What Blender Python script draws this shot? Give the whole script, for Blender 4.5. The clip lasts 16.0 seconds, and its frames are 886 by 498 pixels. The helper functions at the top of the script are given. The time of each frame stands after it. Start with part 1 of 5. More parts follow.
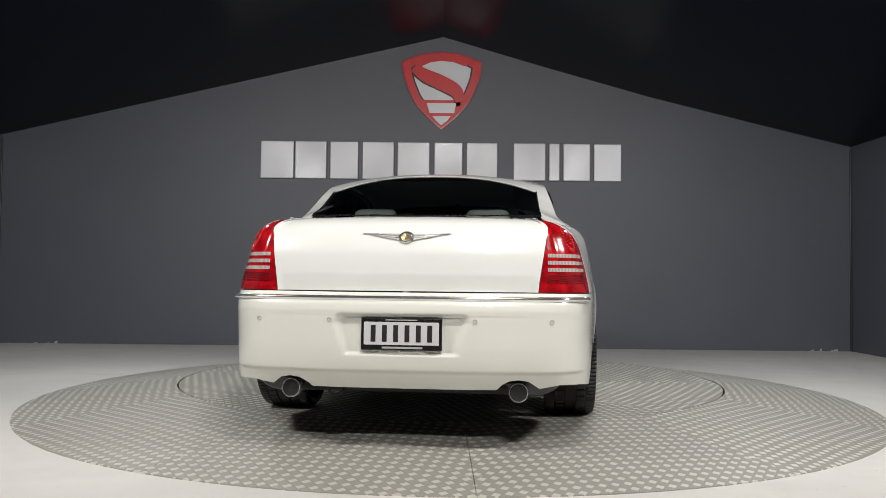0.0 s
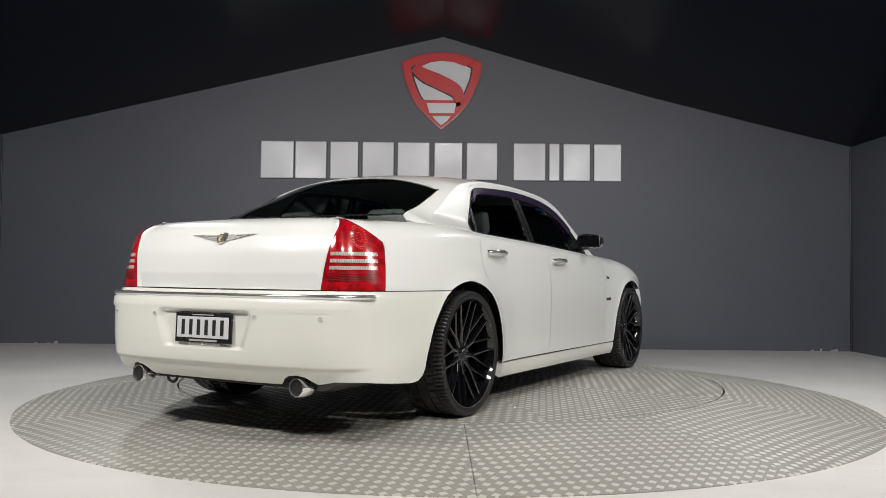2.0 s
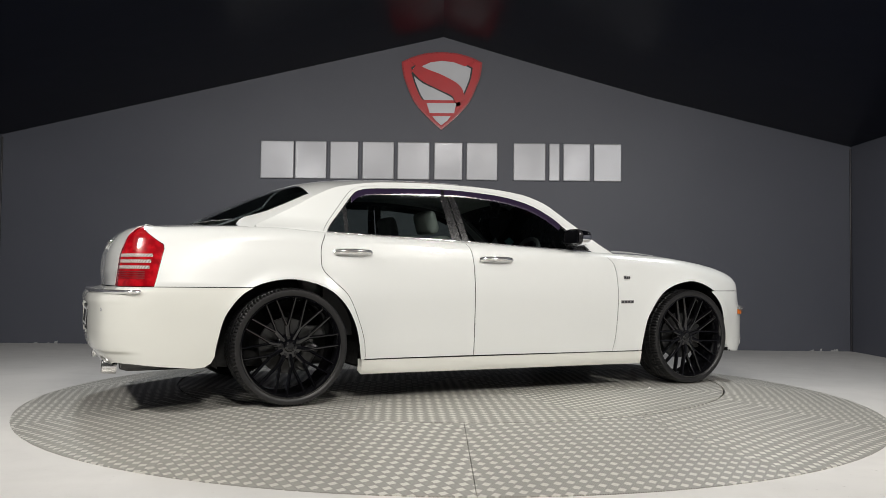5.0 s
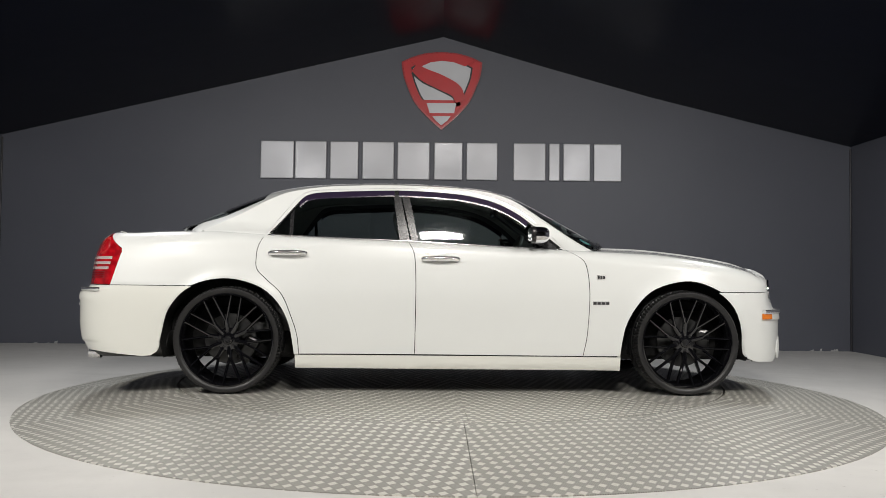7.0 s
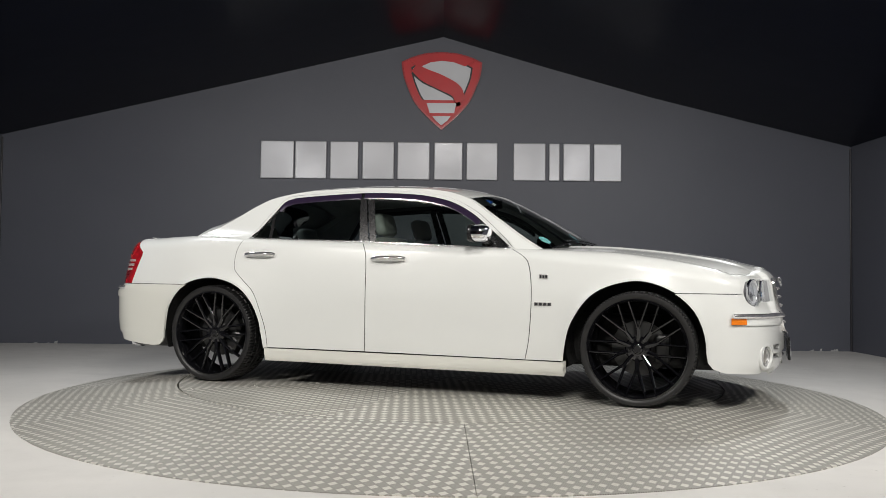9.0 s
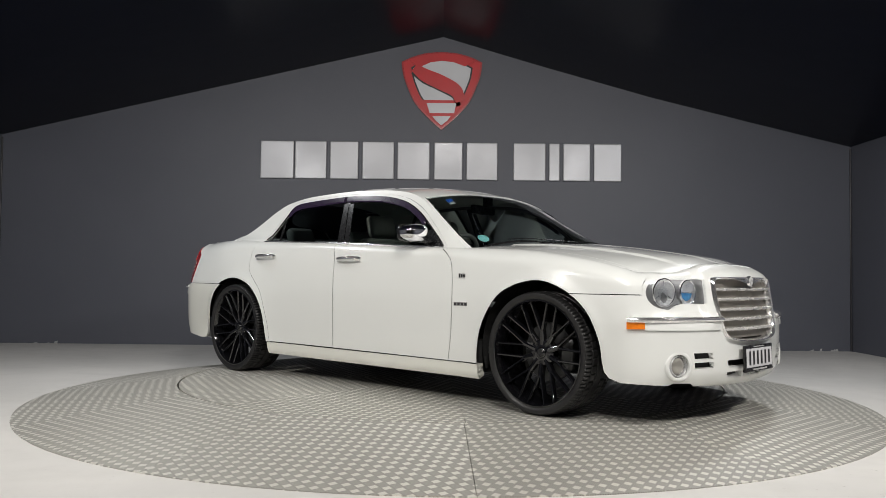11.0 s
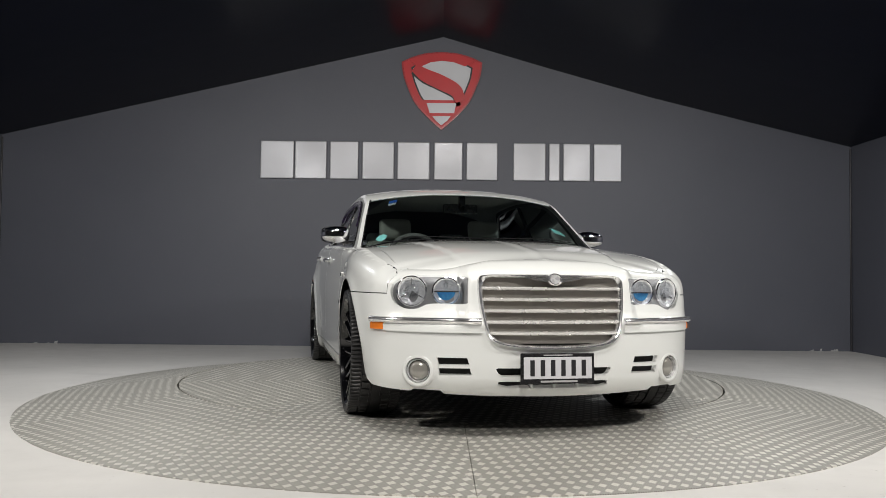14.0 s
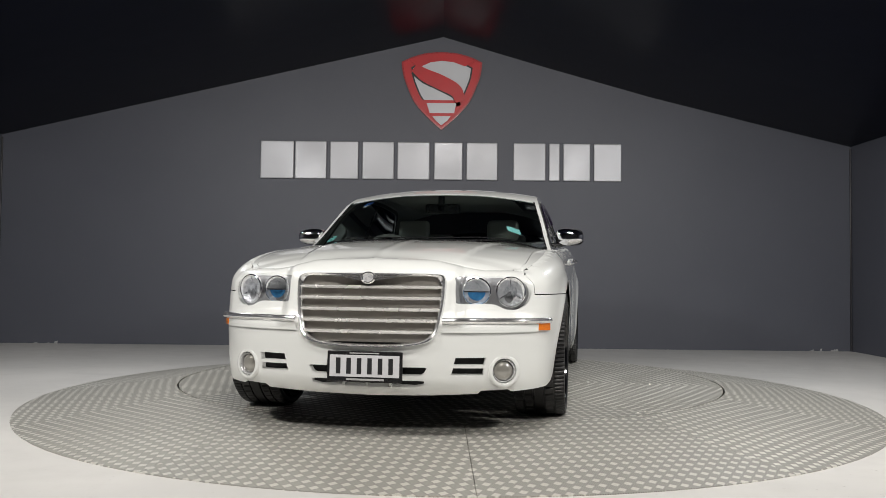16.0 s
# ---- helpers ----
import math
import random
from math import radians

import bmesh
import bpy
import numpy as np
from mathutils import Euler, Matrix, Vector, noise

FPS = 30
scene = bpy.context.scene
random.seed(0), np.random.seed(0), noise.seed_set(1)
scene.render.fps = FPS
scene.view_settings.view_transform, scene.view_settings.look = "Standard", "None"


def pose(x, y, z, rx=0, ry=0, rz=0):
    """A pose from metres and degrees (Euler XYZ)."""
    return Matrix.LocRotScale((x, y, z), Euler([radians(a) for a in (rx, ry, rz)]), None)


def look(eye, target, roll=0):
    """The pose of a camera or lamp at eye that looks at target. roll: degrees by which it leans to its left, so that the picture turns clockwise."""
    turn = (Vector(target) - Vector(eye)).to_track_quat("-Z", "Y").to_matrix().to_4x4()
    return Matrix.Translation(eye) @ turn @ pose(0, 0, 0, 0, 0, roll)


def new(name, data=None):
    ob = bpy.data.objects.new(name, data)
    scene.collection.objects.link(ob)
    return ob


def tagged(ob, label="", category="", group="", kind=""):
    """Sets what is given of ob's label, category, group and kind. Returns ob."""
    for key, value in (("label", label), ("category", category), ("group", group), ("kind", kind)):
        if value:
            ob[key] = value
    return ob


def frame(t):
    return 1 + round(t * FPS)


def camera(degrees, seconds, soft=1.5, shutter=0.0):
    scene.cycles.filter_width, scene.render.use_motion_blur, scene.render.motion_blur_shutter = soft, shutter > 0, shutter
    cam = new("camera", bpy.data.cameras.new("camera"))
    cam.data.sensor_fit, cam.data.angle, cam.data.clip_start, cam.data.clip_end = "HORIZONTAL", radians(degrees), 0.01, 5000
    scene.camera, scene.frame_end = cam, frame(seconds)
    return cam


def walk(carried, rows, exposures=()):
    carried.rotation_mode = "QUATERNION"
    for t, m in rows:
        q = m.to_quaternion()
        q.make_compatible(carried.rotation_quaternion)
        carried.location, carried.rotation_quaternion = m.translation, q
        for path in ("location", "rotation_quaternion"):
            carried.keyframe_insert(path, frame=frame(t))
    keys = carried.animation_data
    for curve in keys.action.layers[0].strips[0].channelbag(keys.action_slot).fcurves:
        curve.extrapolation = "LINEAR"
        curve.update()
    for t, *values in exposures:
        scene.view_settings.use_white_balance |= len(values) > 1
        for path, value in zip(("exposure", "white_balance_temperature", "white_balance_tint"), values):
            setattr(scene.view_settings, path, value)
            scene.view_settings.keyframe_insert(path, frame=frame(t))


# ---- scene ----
# ---- camera ----
cam = camera(55.97, 16.0, soft=0.5)
EYE = pose(-0.0656, -6.474, 0.7732, 91.95, 0, 0) @ pose(0, 0, 0, 0, 0, 0.59)
walk(cam, [(0.0, EYE), (16.0, EYE)], [(0.0, 0.03), (2.5, 0.02), (4.0, -0.02), (6.5, -0.12), (8.5, -0.11), (11.5, -0.02), (16.0, 0.03)])

# ---- world, lights, exposure ----
world = bpy.data.worlds.new("world")
scene.world = world
world.use_nodes = True
world.node_tree.nodes["Background"].inputs[0].default_value = (0.55, 0.6, 0.7, 1)
world.node_tree.nodes["Background"].inputs[1].default_value = 0.02


def area_lamp(name, place, target, w, h, watts, colour):
    data = bpy.data.lights.new(name, "AREA")
    data.shape, data.size, data.size_y, data.energy, data.color = "RECTANGLE", w, h, watts, colour
    ob = new(name, data)
    ob.matrix_world = look(place, target)
    return ob


WARM, COOL = (1.0, 0.962, 0.91), (0.94, 0.97, 1.0)
area_lamp("ceiling_lamp_front", (0.25, -4.3, 3.72), (0.0, 0.2, 0.4), 0.5, 0.2, 80, WARM)
area_lamp("ceiling_lamp_front", (0.25, -6.4, 3.72), (0.0, 0.4, 0.6), 0.5, 0.2, 116, WARM)
for x in (-3.3, 3.3):
    # Fill lamp with no known source, added to lift floor sides and wall.
    area_lamp("fill_lamp_side", (x, -3.6, 2.92), (x * 0.75, 0.6 if x > 0 else 1.4, 0.0 if x > 0 else 0.4), 0.5, 0.22, 122 if x > 0 else 110, WARM)
    # Second added fill, for the far floor, set clear of window reflections.
    area_lamp("fill_lamp_far", (x * 0.9, 0.5, 3.0), (x * 0.8, 0.6, 0), 0.28, 0.28, 36 if x > 0 else 32, COOL)


# ---- materials ----
class Nodes:
    """A short way to write node trees."""

    def __init__(self, name):
        self.mat = bpy.data.materials.new(name)
        self.mat.use_nodes = True
        self.tree = self.mat.node_tree
        self.bsdf = self.tree.nodes["Principled BSDF"]

    def node(self, kind, **inputs):
        n = self.tree.nodes.new(kind)
        for key, value in inputs.items():
            self.put(n, key.replace("_", " "), value)
        return n

    def put(self, n, key, value):
        slot = n.inputs[int(key[1:])] if key[0] == "i" and key[1:].isdigit() else n.inputs[key]
        if hasattr(value, "is_output"):
            self.tree.links.new(value, slot)
        else:
            slot.default_value = value

    def math(self, op, a, b=0.0, c=0.0):
        n = self.node("ShaderNodeMath", i0=a, i1=b, i2=c)
        n.operation = op
        return n.outputs[0]

    def mix(self, fac, a, b):
        n = self.node("ShaderNodeMix")
        n.data_type = "RGBA"
        for i, v in ((0, fac), (6, a), (7, b)):
            self.put(n, "i%d" % i, v)
        return n.outputs[2]

    def coords(self):
        return self.node("ShaderNodeTexCoord").outputs["Object"]

    def noise(self, scale, detail=4.0, vector=None, rough=0.55):
        n = self.node("ShaderNodeTexNoise", Scale=scale, Detail=detail, Roughness=rough)
        self.put(n, "Vector", vector or self.coords())
        return n.outputs["Fac"]

    def ramp(self, value, lo, hi, a=0.0, b=1.0):
        n = self.node("ShaderNodeMapRange", i0=value, i1=lo, i2=hi, i3=a, i4=b)
        return n.outputs[0]

    def bump(self, height, distance, strength=1.0, normal=None):
        n = self.node("ShaderNodeBump", Height=height, Distance=distance, Strength=strength)
        if normal:
            self.put(n, "Normal", normal)
        self.put(self.bsdf, "Normal", n.outputs[0])
        return n.outputs[0]

    def set(self, **inputs):
        for key, value in inputs.items():
            self.put(self.bsdf, key.replace("_", " "), value)
        return self.mat


def rgb(r, g, b):
    return (r, g, b, 1.0)


def plain(name, colour, rough, metal=0.0, coat=0.0, spread=0.12, scale=9.0, bump=0.0, bump_scale=400.0):
    """A surface of one colour with slight unevenness of tone, gloss and relief."""
    n = Nodes(name)
    v = n.noise(scale, 5.0)
    lo = rgb(*[c * (1 - spread) for c in colour])
    hi = rgb(*[min(1, c * (1 + spread)) for c in colour])
    n.set(Base_Color=n.mix(v, lo, hi), Roughness=n.ramp(n.noise(scale * 4), 0.3, 0.7, rough * 0.85, min(1, rough * 1.15)), Metallic=metal, Coat_Weight=coat, Coat_Roughness=0.04)
    if bump:
        n.bump(n.noise(bump_scale, 2.0), bump)
    return n.mat


def concrete_paint():
    n = Nodes("painted_concrete")
    big, mid, fine = n.noise(0.5, 4.0), n.noise(3.0, 6.0), n.noise(60.0, 3.0)
    tone = n.mix(n.ramp(big, 0.35, 0.65), rgb(0.61, 0.60, 0.58), rgb(0.71, 0.695, 0.67))
    tone = n.mix(n.ramp(mid, 0.52, 0.75, 0.0, 0.35), tone, rgb(0.54, 0.53, 0.51))
    specks = n.ramp(n.noise(24.0, 8.0), 0.68, 0.74, 0.0, 0.5)
    tone = n.mix(specks, tone, rgb(0.24, 0.22, 0.2))
    n.bump(fine, 0.0008)
    return n.set(Base_Color=tone, Roughness=n.ramp(mid, 0.3, 0.7, 0.38, 0.6))


def wall_vinyl():
    n = Nodes("dark_grey_wall_vinyl")
    tone = n.mix(n.noise(1.2, 3.0), rgb(0.075, 0.080, 0.101), rgb(0.088, 0.093, 0.116))
    tone = n.mix(n.ramp(n.noise(9.0, 7.0), 0.62, 0.72, 0.0, 0.25), tone, rgb(0.106, 0.107, 0.118))
    sag = n.noise(1.5, 3.0)
    n.bump(n.math("ADD", n.math("MULTIPLY", sag, 6.0), n.noise(160.0, 2.0)), 0.0012)
    return n.set(Base_Color=tone, Roughness=0.5)


def ceiling_sheet():
    n = Nodes("satin_black_ceiling")
    n.bump(n.noise(1.1, 2.0), 0.004)
    return n.set(Base_Color=n.mix(n.noise(2.0), rgb(0.0016, 0.0026, 0.008), rgb(0.003, 0.0042, 0.011)), Roughness=0.3, Specular_IOR_Level=0.09)


def tread_plate():
    """Aluminium plate with groups of five raised bars that change direction from square to square."""
    n = Nodes("aluminium_tread_plate")
    a = 0.043
    info = n.node("ShaderNodeObjectInfo")
    turn = n.node("ShaderNodeVectorRotate", Vector=n.coords())
    turn.rotation_type = "Z_AXIS"
    n.put(turn, "Angle", 0.785)
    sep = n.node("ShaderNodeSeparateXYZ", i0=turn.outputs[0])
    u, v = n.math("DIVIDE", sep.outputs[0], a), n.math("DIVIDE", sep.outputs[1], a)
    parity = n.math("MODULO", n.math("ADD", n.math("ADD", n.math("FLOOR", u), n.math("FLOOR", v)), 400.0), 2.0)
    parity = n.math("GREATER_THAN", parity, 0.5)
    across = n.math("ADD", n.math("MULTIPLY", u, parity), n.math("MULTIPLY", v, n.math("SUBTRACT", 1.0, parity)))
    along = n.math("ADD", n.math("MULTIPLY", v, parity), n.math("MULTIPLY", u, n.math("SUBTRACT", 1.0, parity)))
    wave = n.math("ABSOLUTE", n.math("SUBTRACT", n.math("FRACT", n.math("MULTIPLY", across, 5.0)), 0.5))
    bar = n.ramp(wave, 0.18, 0.36, 1.0, 0.0)
    end = n.math("ABSOLUTE", n.math("SUBTRACT", n.math("FRACT", along), 0.5))
    bar = n.math("MULTIPLY", bar, n.ramp(end, 0.38, 0.46, 1.0, 0.0))
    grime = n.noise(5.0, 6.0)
    # Squares of one bar direction get a paler tone, painting in their glint.
    glint_tone = n.mix(grime, rgb(0.79, 0.77, 0.71), rgb(0.91, 0.89, 0.82))
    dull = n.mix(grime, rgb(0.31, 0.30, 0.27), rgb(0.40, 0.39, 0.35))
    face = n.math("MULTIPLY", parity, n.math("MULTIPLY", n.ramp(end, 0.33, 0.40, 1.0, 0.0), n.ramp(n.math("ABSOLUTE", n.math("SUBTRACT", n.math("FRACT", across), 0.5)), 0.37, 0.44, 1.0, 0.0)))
    tone = n.mix(face, n.mix(n.math("MULTIPLY", bar, 0.6), dull, rgb(0.52, 0.505, 0.46)), glint_tone)
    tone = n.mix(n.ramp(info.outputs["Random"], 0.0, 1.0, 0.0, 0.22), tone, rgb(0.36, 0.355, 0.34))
    n.bump(bar, 0.0012)
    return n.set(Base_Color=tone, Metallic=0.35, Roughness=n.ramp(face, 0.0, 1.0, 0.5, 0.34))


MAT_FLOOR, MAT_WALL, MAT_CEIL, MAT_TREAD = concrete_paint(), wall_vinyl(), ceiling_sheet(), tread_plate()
MAT_PALE = plain("pale_grey_wall_paint", (0.42, 0.42, 0.43), 0.6, scale=2)
MAT_GREY = plain("grey_wall_paint", (0.17, 0.17, 0.175), 0.6, scale=2)
MAT_BOLT = plain("steel_bolt", (0.55, 0.54, 0.51), 0.42, 0.5)
MAT_DARK = plain("black_void", (0.006, 0.006, 0.006), 0.8)
MAT_TRIM_DARK = plain("dark_corner_trim", (0.03, 0.03, 0.035), 0.35)
MAT_LETTER = plain("brushed_silver_letter", (0.44, 0.445, 0.47), 0.42, 0.3, spread=0.05, scale=0.5)


# ---- mesh helpers ----
def mesh_ob(name, verts, faces, material, parent=None, label="", smooth=False):
    me = bpy.data.meshes.new(name)
    me.from_pydata([tuple(v) for v in verts], [], [tuple(f) for f in faces])
    me.update()
    if smooth:
        me.shade_smooth()
    me.materials.append(material)
    ob = new(name, me)
    if parent:
        ob.parent = parent
    if label:
        ob["label"] = label
    return ob


def part(name, bm, material, parent=None, label="", smooth=False, sharp=None):
    bmesh.ops.recalc_face_normals(bm, faces=bm.faces)
    me = bpy.data.meshes.new(name)
    bm.to_mesh(me)
    bm.free()
    if smooth:
        me.shade_smooth()
        if sharp:
            me.set_sharp_from_angle(angle=radians(sharp))
    me.materials.append(material)
    ob = new(name, me)
    if parent:
        ob.parent = parent
    if label:
        ob["label"] = label
    return ob


def box_bm(x0, x1, y0, y1, z0, z1, bevel=0.0, seg=2):
    bm = bmesh.new()
    bmesh.ops.create_cube(bm, size=1, matrix=Matrix.Translation(((x0 + x1) / 2, (y0 + y1) / 2, (z0 + z1) / 2)) @ Matrix.Diagonal((x1 - x0, y1 - y0, z1 - z0, 1)))
    if bevel:
        bmesh.ops.bevel(bm, geom=bm.edges[:], offset=bevel, segments=seg, profile=0.5, affect="EDGES")
    return bm


def prism(points, depth, at):
    """A closed outline, given as (a, b), made solid: at(a, b, d) puts it into space, d from 0 to depth."""
    n = len(points)
    verts = [at(a, b, 0.0) for a, b in points] + [at(a, b, depth) for a, b in points]
    bm = bmesh.new()
    vs = [bm.verts.new(v) for v in verts]
    bm.faces.new(vs[:n])
    bm.faces.new(vs[n:][::-1])
    for i in range(n):
        bm.faces.new((vs[i], vs[(i + 1) % n], vs[n + (i + 1) % n], vs[n + i]))
    return bm


# ---- the room ----
FLOOR_Z, WALL_Y, LEFT, RIGHT, FRONT = -0.13, 4.34, -5.83, 5.235, -10.5
RIDGE_X, RIDGE_Z, EAVE_L, EAVE_R = -0.087, 3.917, 2.578, 2.53


def gable_z(x):
    return RIDGE_Z + (EAVE_L - RIDGE_Z) * (RIDGE_X - x) / (RIDGE_X - LEFT) if x < RIDGE_X else RIDGE_Z + (EAVE_R - RIDGE_Z) * (x - RIDGE_X) / (RIGHT - RIDGE_X)


tagged(part("floor", box_bm(LEFT - 0.3, RIGHT + 0.3, FRONT - 0.3, WALL_Y + 0.3, FLOOR_Z - 0.2, FLOOR_Z), MAT_FLOOR), "pale grey painted concrete floor, scuffed", "floor", kind="structure")


def gable_wall(name, y, depth, material):
    pts = [(LEFT, FLOOR_Z), (RIGHT, FLOOR_Z), (RIGHT, EAVE_R), (RIDGE_X, RIDGE_Z), (LEFT, EAVE_L)]
    return part(name, prism(pts, depth, lambda a, b, d: (a, y + d, b)), material)


tagged(gable_wall("wall_north", WALL_Y, 0.15, MAT_WALL), "dark charcoal gable wall with vinyl covering", "wall", kind="structure")
tagged(gable_wall("wall_south", FRONT, -0.15, MAT_GREY), "grey gable wall opposite the sign", "wall", kind="structure")
tagged(part("wall_east", box_bm(RIGHT, RIGHT + 0.15, FRONT, WALL_Y, FLOOR_Z, EAVE_R), MAT_WALL), "dark charcoal side wall", "wall", kind="structure")
tagged(part("wall_west", box_bm(LEFT - 0.15, LEFT, FRONT, WALL_Y, FLOOR_Z, EAVE_L), MAT_WALL), "dark charcoal side wall", "wall", kind="structure")
roof = [(LEFT - 0.15, EAVE_L - 0.035), (RIDGE_X, RIDGE_Z), (1.1, gable_z(1.1) - 0.035), (2.6, gable_z(2.6) - 0.06), (4.0, gable_z(4.0) - 0.035), (RIGHT + 0.15, EAVE_R - 0.04), (RIGHT + 0.15, EAVE_R + 0.1), (RIDGE_X, RIDGE_Z + 0.15), (LEFT - 0.15, EAVE_L + 0.1)]
tagged(part("ceiling", prism(roof, WALL_Y - FRONT + 0.3, lambda a, b, d: (a, FRONT - 0.15 + d, b)), MAT_CEIL), "satin black pitched ceiling", "ceiling", kind="structure")
for x, top in ((RIGHT - 0.012, EAVE_R - 0.03), (LEFT + 0.012, EAVE_L - 0.03)):
    tagged(part("trim", box_bm(x - 0.011, x + 0.011, WALL_Y - 0.024, WALL_Y - 0.002, FLOOR_Z + 0.002, top, 0.004), MAT_TRIM_DARK), "dark corner trim of the gable wall", "trim", kind="structure")


# ---- the turntable ----
R_DISC, R_IN, R_OUT, SEAM0, SECTORS = 2.0, 2.012, 3.02, -88.4, 12
turntable = tagged(new("turntable"), "aluminium tread plate disc that carries the car and turns", "turntable")
ramp = tagged(new("turntable_ramp"), "sloping ring of aluminium tread plates round the disc", "ramp")


def sector(name, r0, r1, z0, z1, a0, a1, gap, parent, steps=8, thick=0.012):
    """One flat plate of a ring, in its own space: its middle runs along x."""
    mid, half = (a0 + a1) / 2, (a1 - a0) / 2
    verts, faces = [], []
    for k in range(steps + 1):
        for r, z in ((r0, z0), (r1, z1)):
            h = radians(half) - (gap / r if r else 0)
            b = -h + 2 * h * k / steps
            verts += [(r * math.cos(b), r * math.sin(b), z), (r * math.cos(b), r * math.sin(b), z - thick)]
    for k in range(steps):
        i = 4 * k
        faces += [(i, i + 2, i + 6, i + 4), (i + 1, i + 5, i + 7, i + 3), (i + 2, i + 3, i + 7, i + 6), (i, i + 4, i + 5, i + 1)]
    faces += [(0, 1, 3, 2), (4 * steps, 4 * steps + 2, 4 * steps + 3, 4 * steps + 1)]
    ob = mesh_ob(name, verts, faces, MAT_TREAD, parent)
    ob.matrix_basis = pose(0, 0, 0, 0, 0, mid)
    return ob


def bolt_mesh():
    bm = bmesh.new()
    bmesh.ops.create_cone(bm, cap_ends=True, segments=10, radius1=0.009, radius2=0.006, depth=0.005)
    me = bpy.data.meshes.new("bolt")
    bm.to_mesh(me)
    bm.free()
    me.materials.append(MAT_BOLT)
    return me


BOLT = bolt_mesh()
slope = math.degrees(math.atan2(-FLOOR_Z, R_OUT - R_IN))
for k in range(SECTORS):
    a = SEAM0 + 30 * k
    plate = sector("plate", R_IN, R_OUT, 0.0, FLOOR_Z + 0.005, a, a + 30, 0.0014, ramp)
    for r in (2.08, 2.44, 2.79):
        for side in (-1, 1):
            b = new("bolt", BOLT)
            b.parent = plate
            ang = side * (radians(15) - 0.032 / r)
            b.matrix_basis = Matrix.Translation((r * math.cos(ang), r * math.sin(ang), (FLOOR_Z + 0.005) * (r - R_IN) / (R_OUT - R_IN) + 0.002)) @ pose(0, 0, 0, 0, slope, 0)
rim = bmesh.new()
bmesh.ops.create_cone(rim, cap_ends=False, segments=96, radius1=R_DISC - 0.02, radius2=R_DISC - 0.02, depth=0.1, matrix=Matrix.Translation((0, 0, -0.07)))
part("drum", rim, MAT_DARK, ramp)
for k in range(8):
    plate = sector("plate", 0.0, R_DISC, 0.0, 0.0, 45 * k, 45 * k + 45, 0.0015, turntable, 12)
    for r in (1.05, 1.5, 1.93):
        for side in (-1, 1):
            b = new("bolt", BOLT)
            b.parent = plate
            ang = side * (radians(22.5) - 0.032 / r)
            b.matrix_basis = Matrix.Translation((r * math.cos(ang), r * math.sin(ang), 0.002))


# ---- car: surfaces ----
from mathutils.geometry import delaunay_2d_cdt


def smooth_table(points):
    """A monotone cubic through (a, b) points."""
    xs, ys = np.array([q[0] for q in points], float), np.array([q[1] for q in points], float)
    h, d = np.diff(xs), np.diff(ys) / np.diff(xs)
    m = np.zeros(len(xs))
    m[0], m[-1] = d[0], d[-1]
    for i in range(1, len(xs) - 1):
        if d[i - 1] * d[i] > 0:
            w1, w2 = 2 * h[i] + h[i - 1], h[i] + 2 * h[i - 1]
            m[i] = (w1 + w2) / (w1 / d[i - 1] + w2 / d[i])

    def value(x):
        x = np.clip(np.asarray(x, float), xs[0], xs[-1])
        i = np.clip(np.searchsorted(xs, x) - 1, 0, len(xs) - 2)
        t = (x - xs[i]) / h[i]
        return ys[i] * (1 + 2 * t) * (1 - t) ** 2 + h[i] * m[i] * t * (1 - t) ** 2 + ys[i + 1] * t * t * (3 - 2 * t) + h[i] * m[i + 1] * t * t * (t - 1)

    return value


def spline(points, per=16, closed=False):
    """Catmull-Rom through 2D points."""
    p = [np.array(q, float) for q in points]
    n = len(p)
    out = []
    for i in range(n if closed else n - 1):
        if closed:
            a, b, c, d = p[i - 1], p[i], p[(i + 1) % n], p[(i + 2) % n]
        else:
            b, c = p[i], p[i + 1]
            a, d = p[i - 1] if i else 2 * b - c, p[i + 2] if i + 2 < n else 2 * c - b
        for k in range(per):
            t = k / per
            out.append(0.5 * (2 * b + (c - a) * t + (2 * a - 5 * b + 4 * c - d) * t * t + (3 * b - a - 3 * c + d) * t ** 3))
    if not closed:
        out.append(p[-1])
    return [tuple(q) for q in out]


def step01(v):
    v = np.clip(v, 0, 1)
    return v * v * (3 - 2 * v)


# The plan of the lower body, from the middle of the rear to the middle of the front.
PLAN = np.array(spline([(-2.622, 0), (-2.62, 0.3), (-2.603, 0.5), (-2.565, 0.69), (-2.50, 0.79), (-2.40, 0.856), (-2.25, 0.896), (-2.0, 0.92), (-1.524, 0.934),
                        (-1.0, 0.931), (-0.3, 0.932), (0.6, 0.932), (1.1, 0.932), (1.524, 0.935), (1.8, 0.92), (2.0, 0.887), (2.12, 0.838), (2.21, 0.755),
                        (2.275, 0.65), (2.325, 0.5), (2.36, 0.3), (2.38, 0.12), (2.385, 0)], 40))
ARC = np.r_[0, np.cumsum(np.hypot(*np.diff(PLAN, axis=0).T))]
S_END = ARC[-1]
TAN = np.gradient(PLAN, ARC, axis=0)
TAN /= np.hypot(TAN[:, 0], TAN[:, 1])[:, None]
NORM = np.stack([-TAN[:, 1], TAN[:, 0]], 1)
NORM[0], NORM[-1] = (-1, 0), (1, 0)

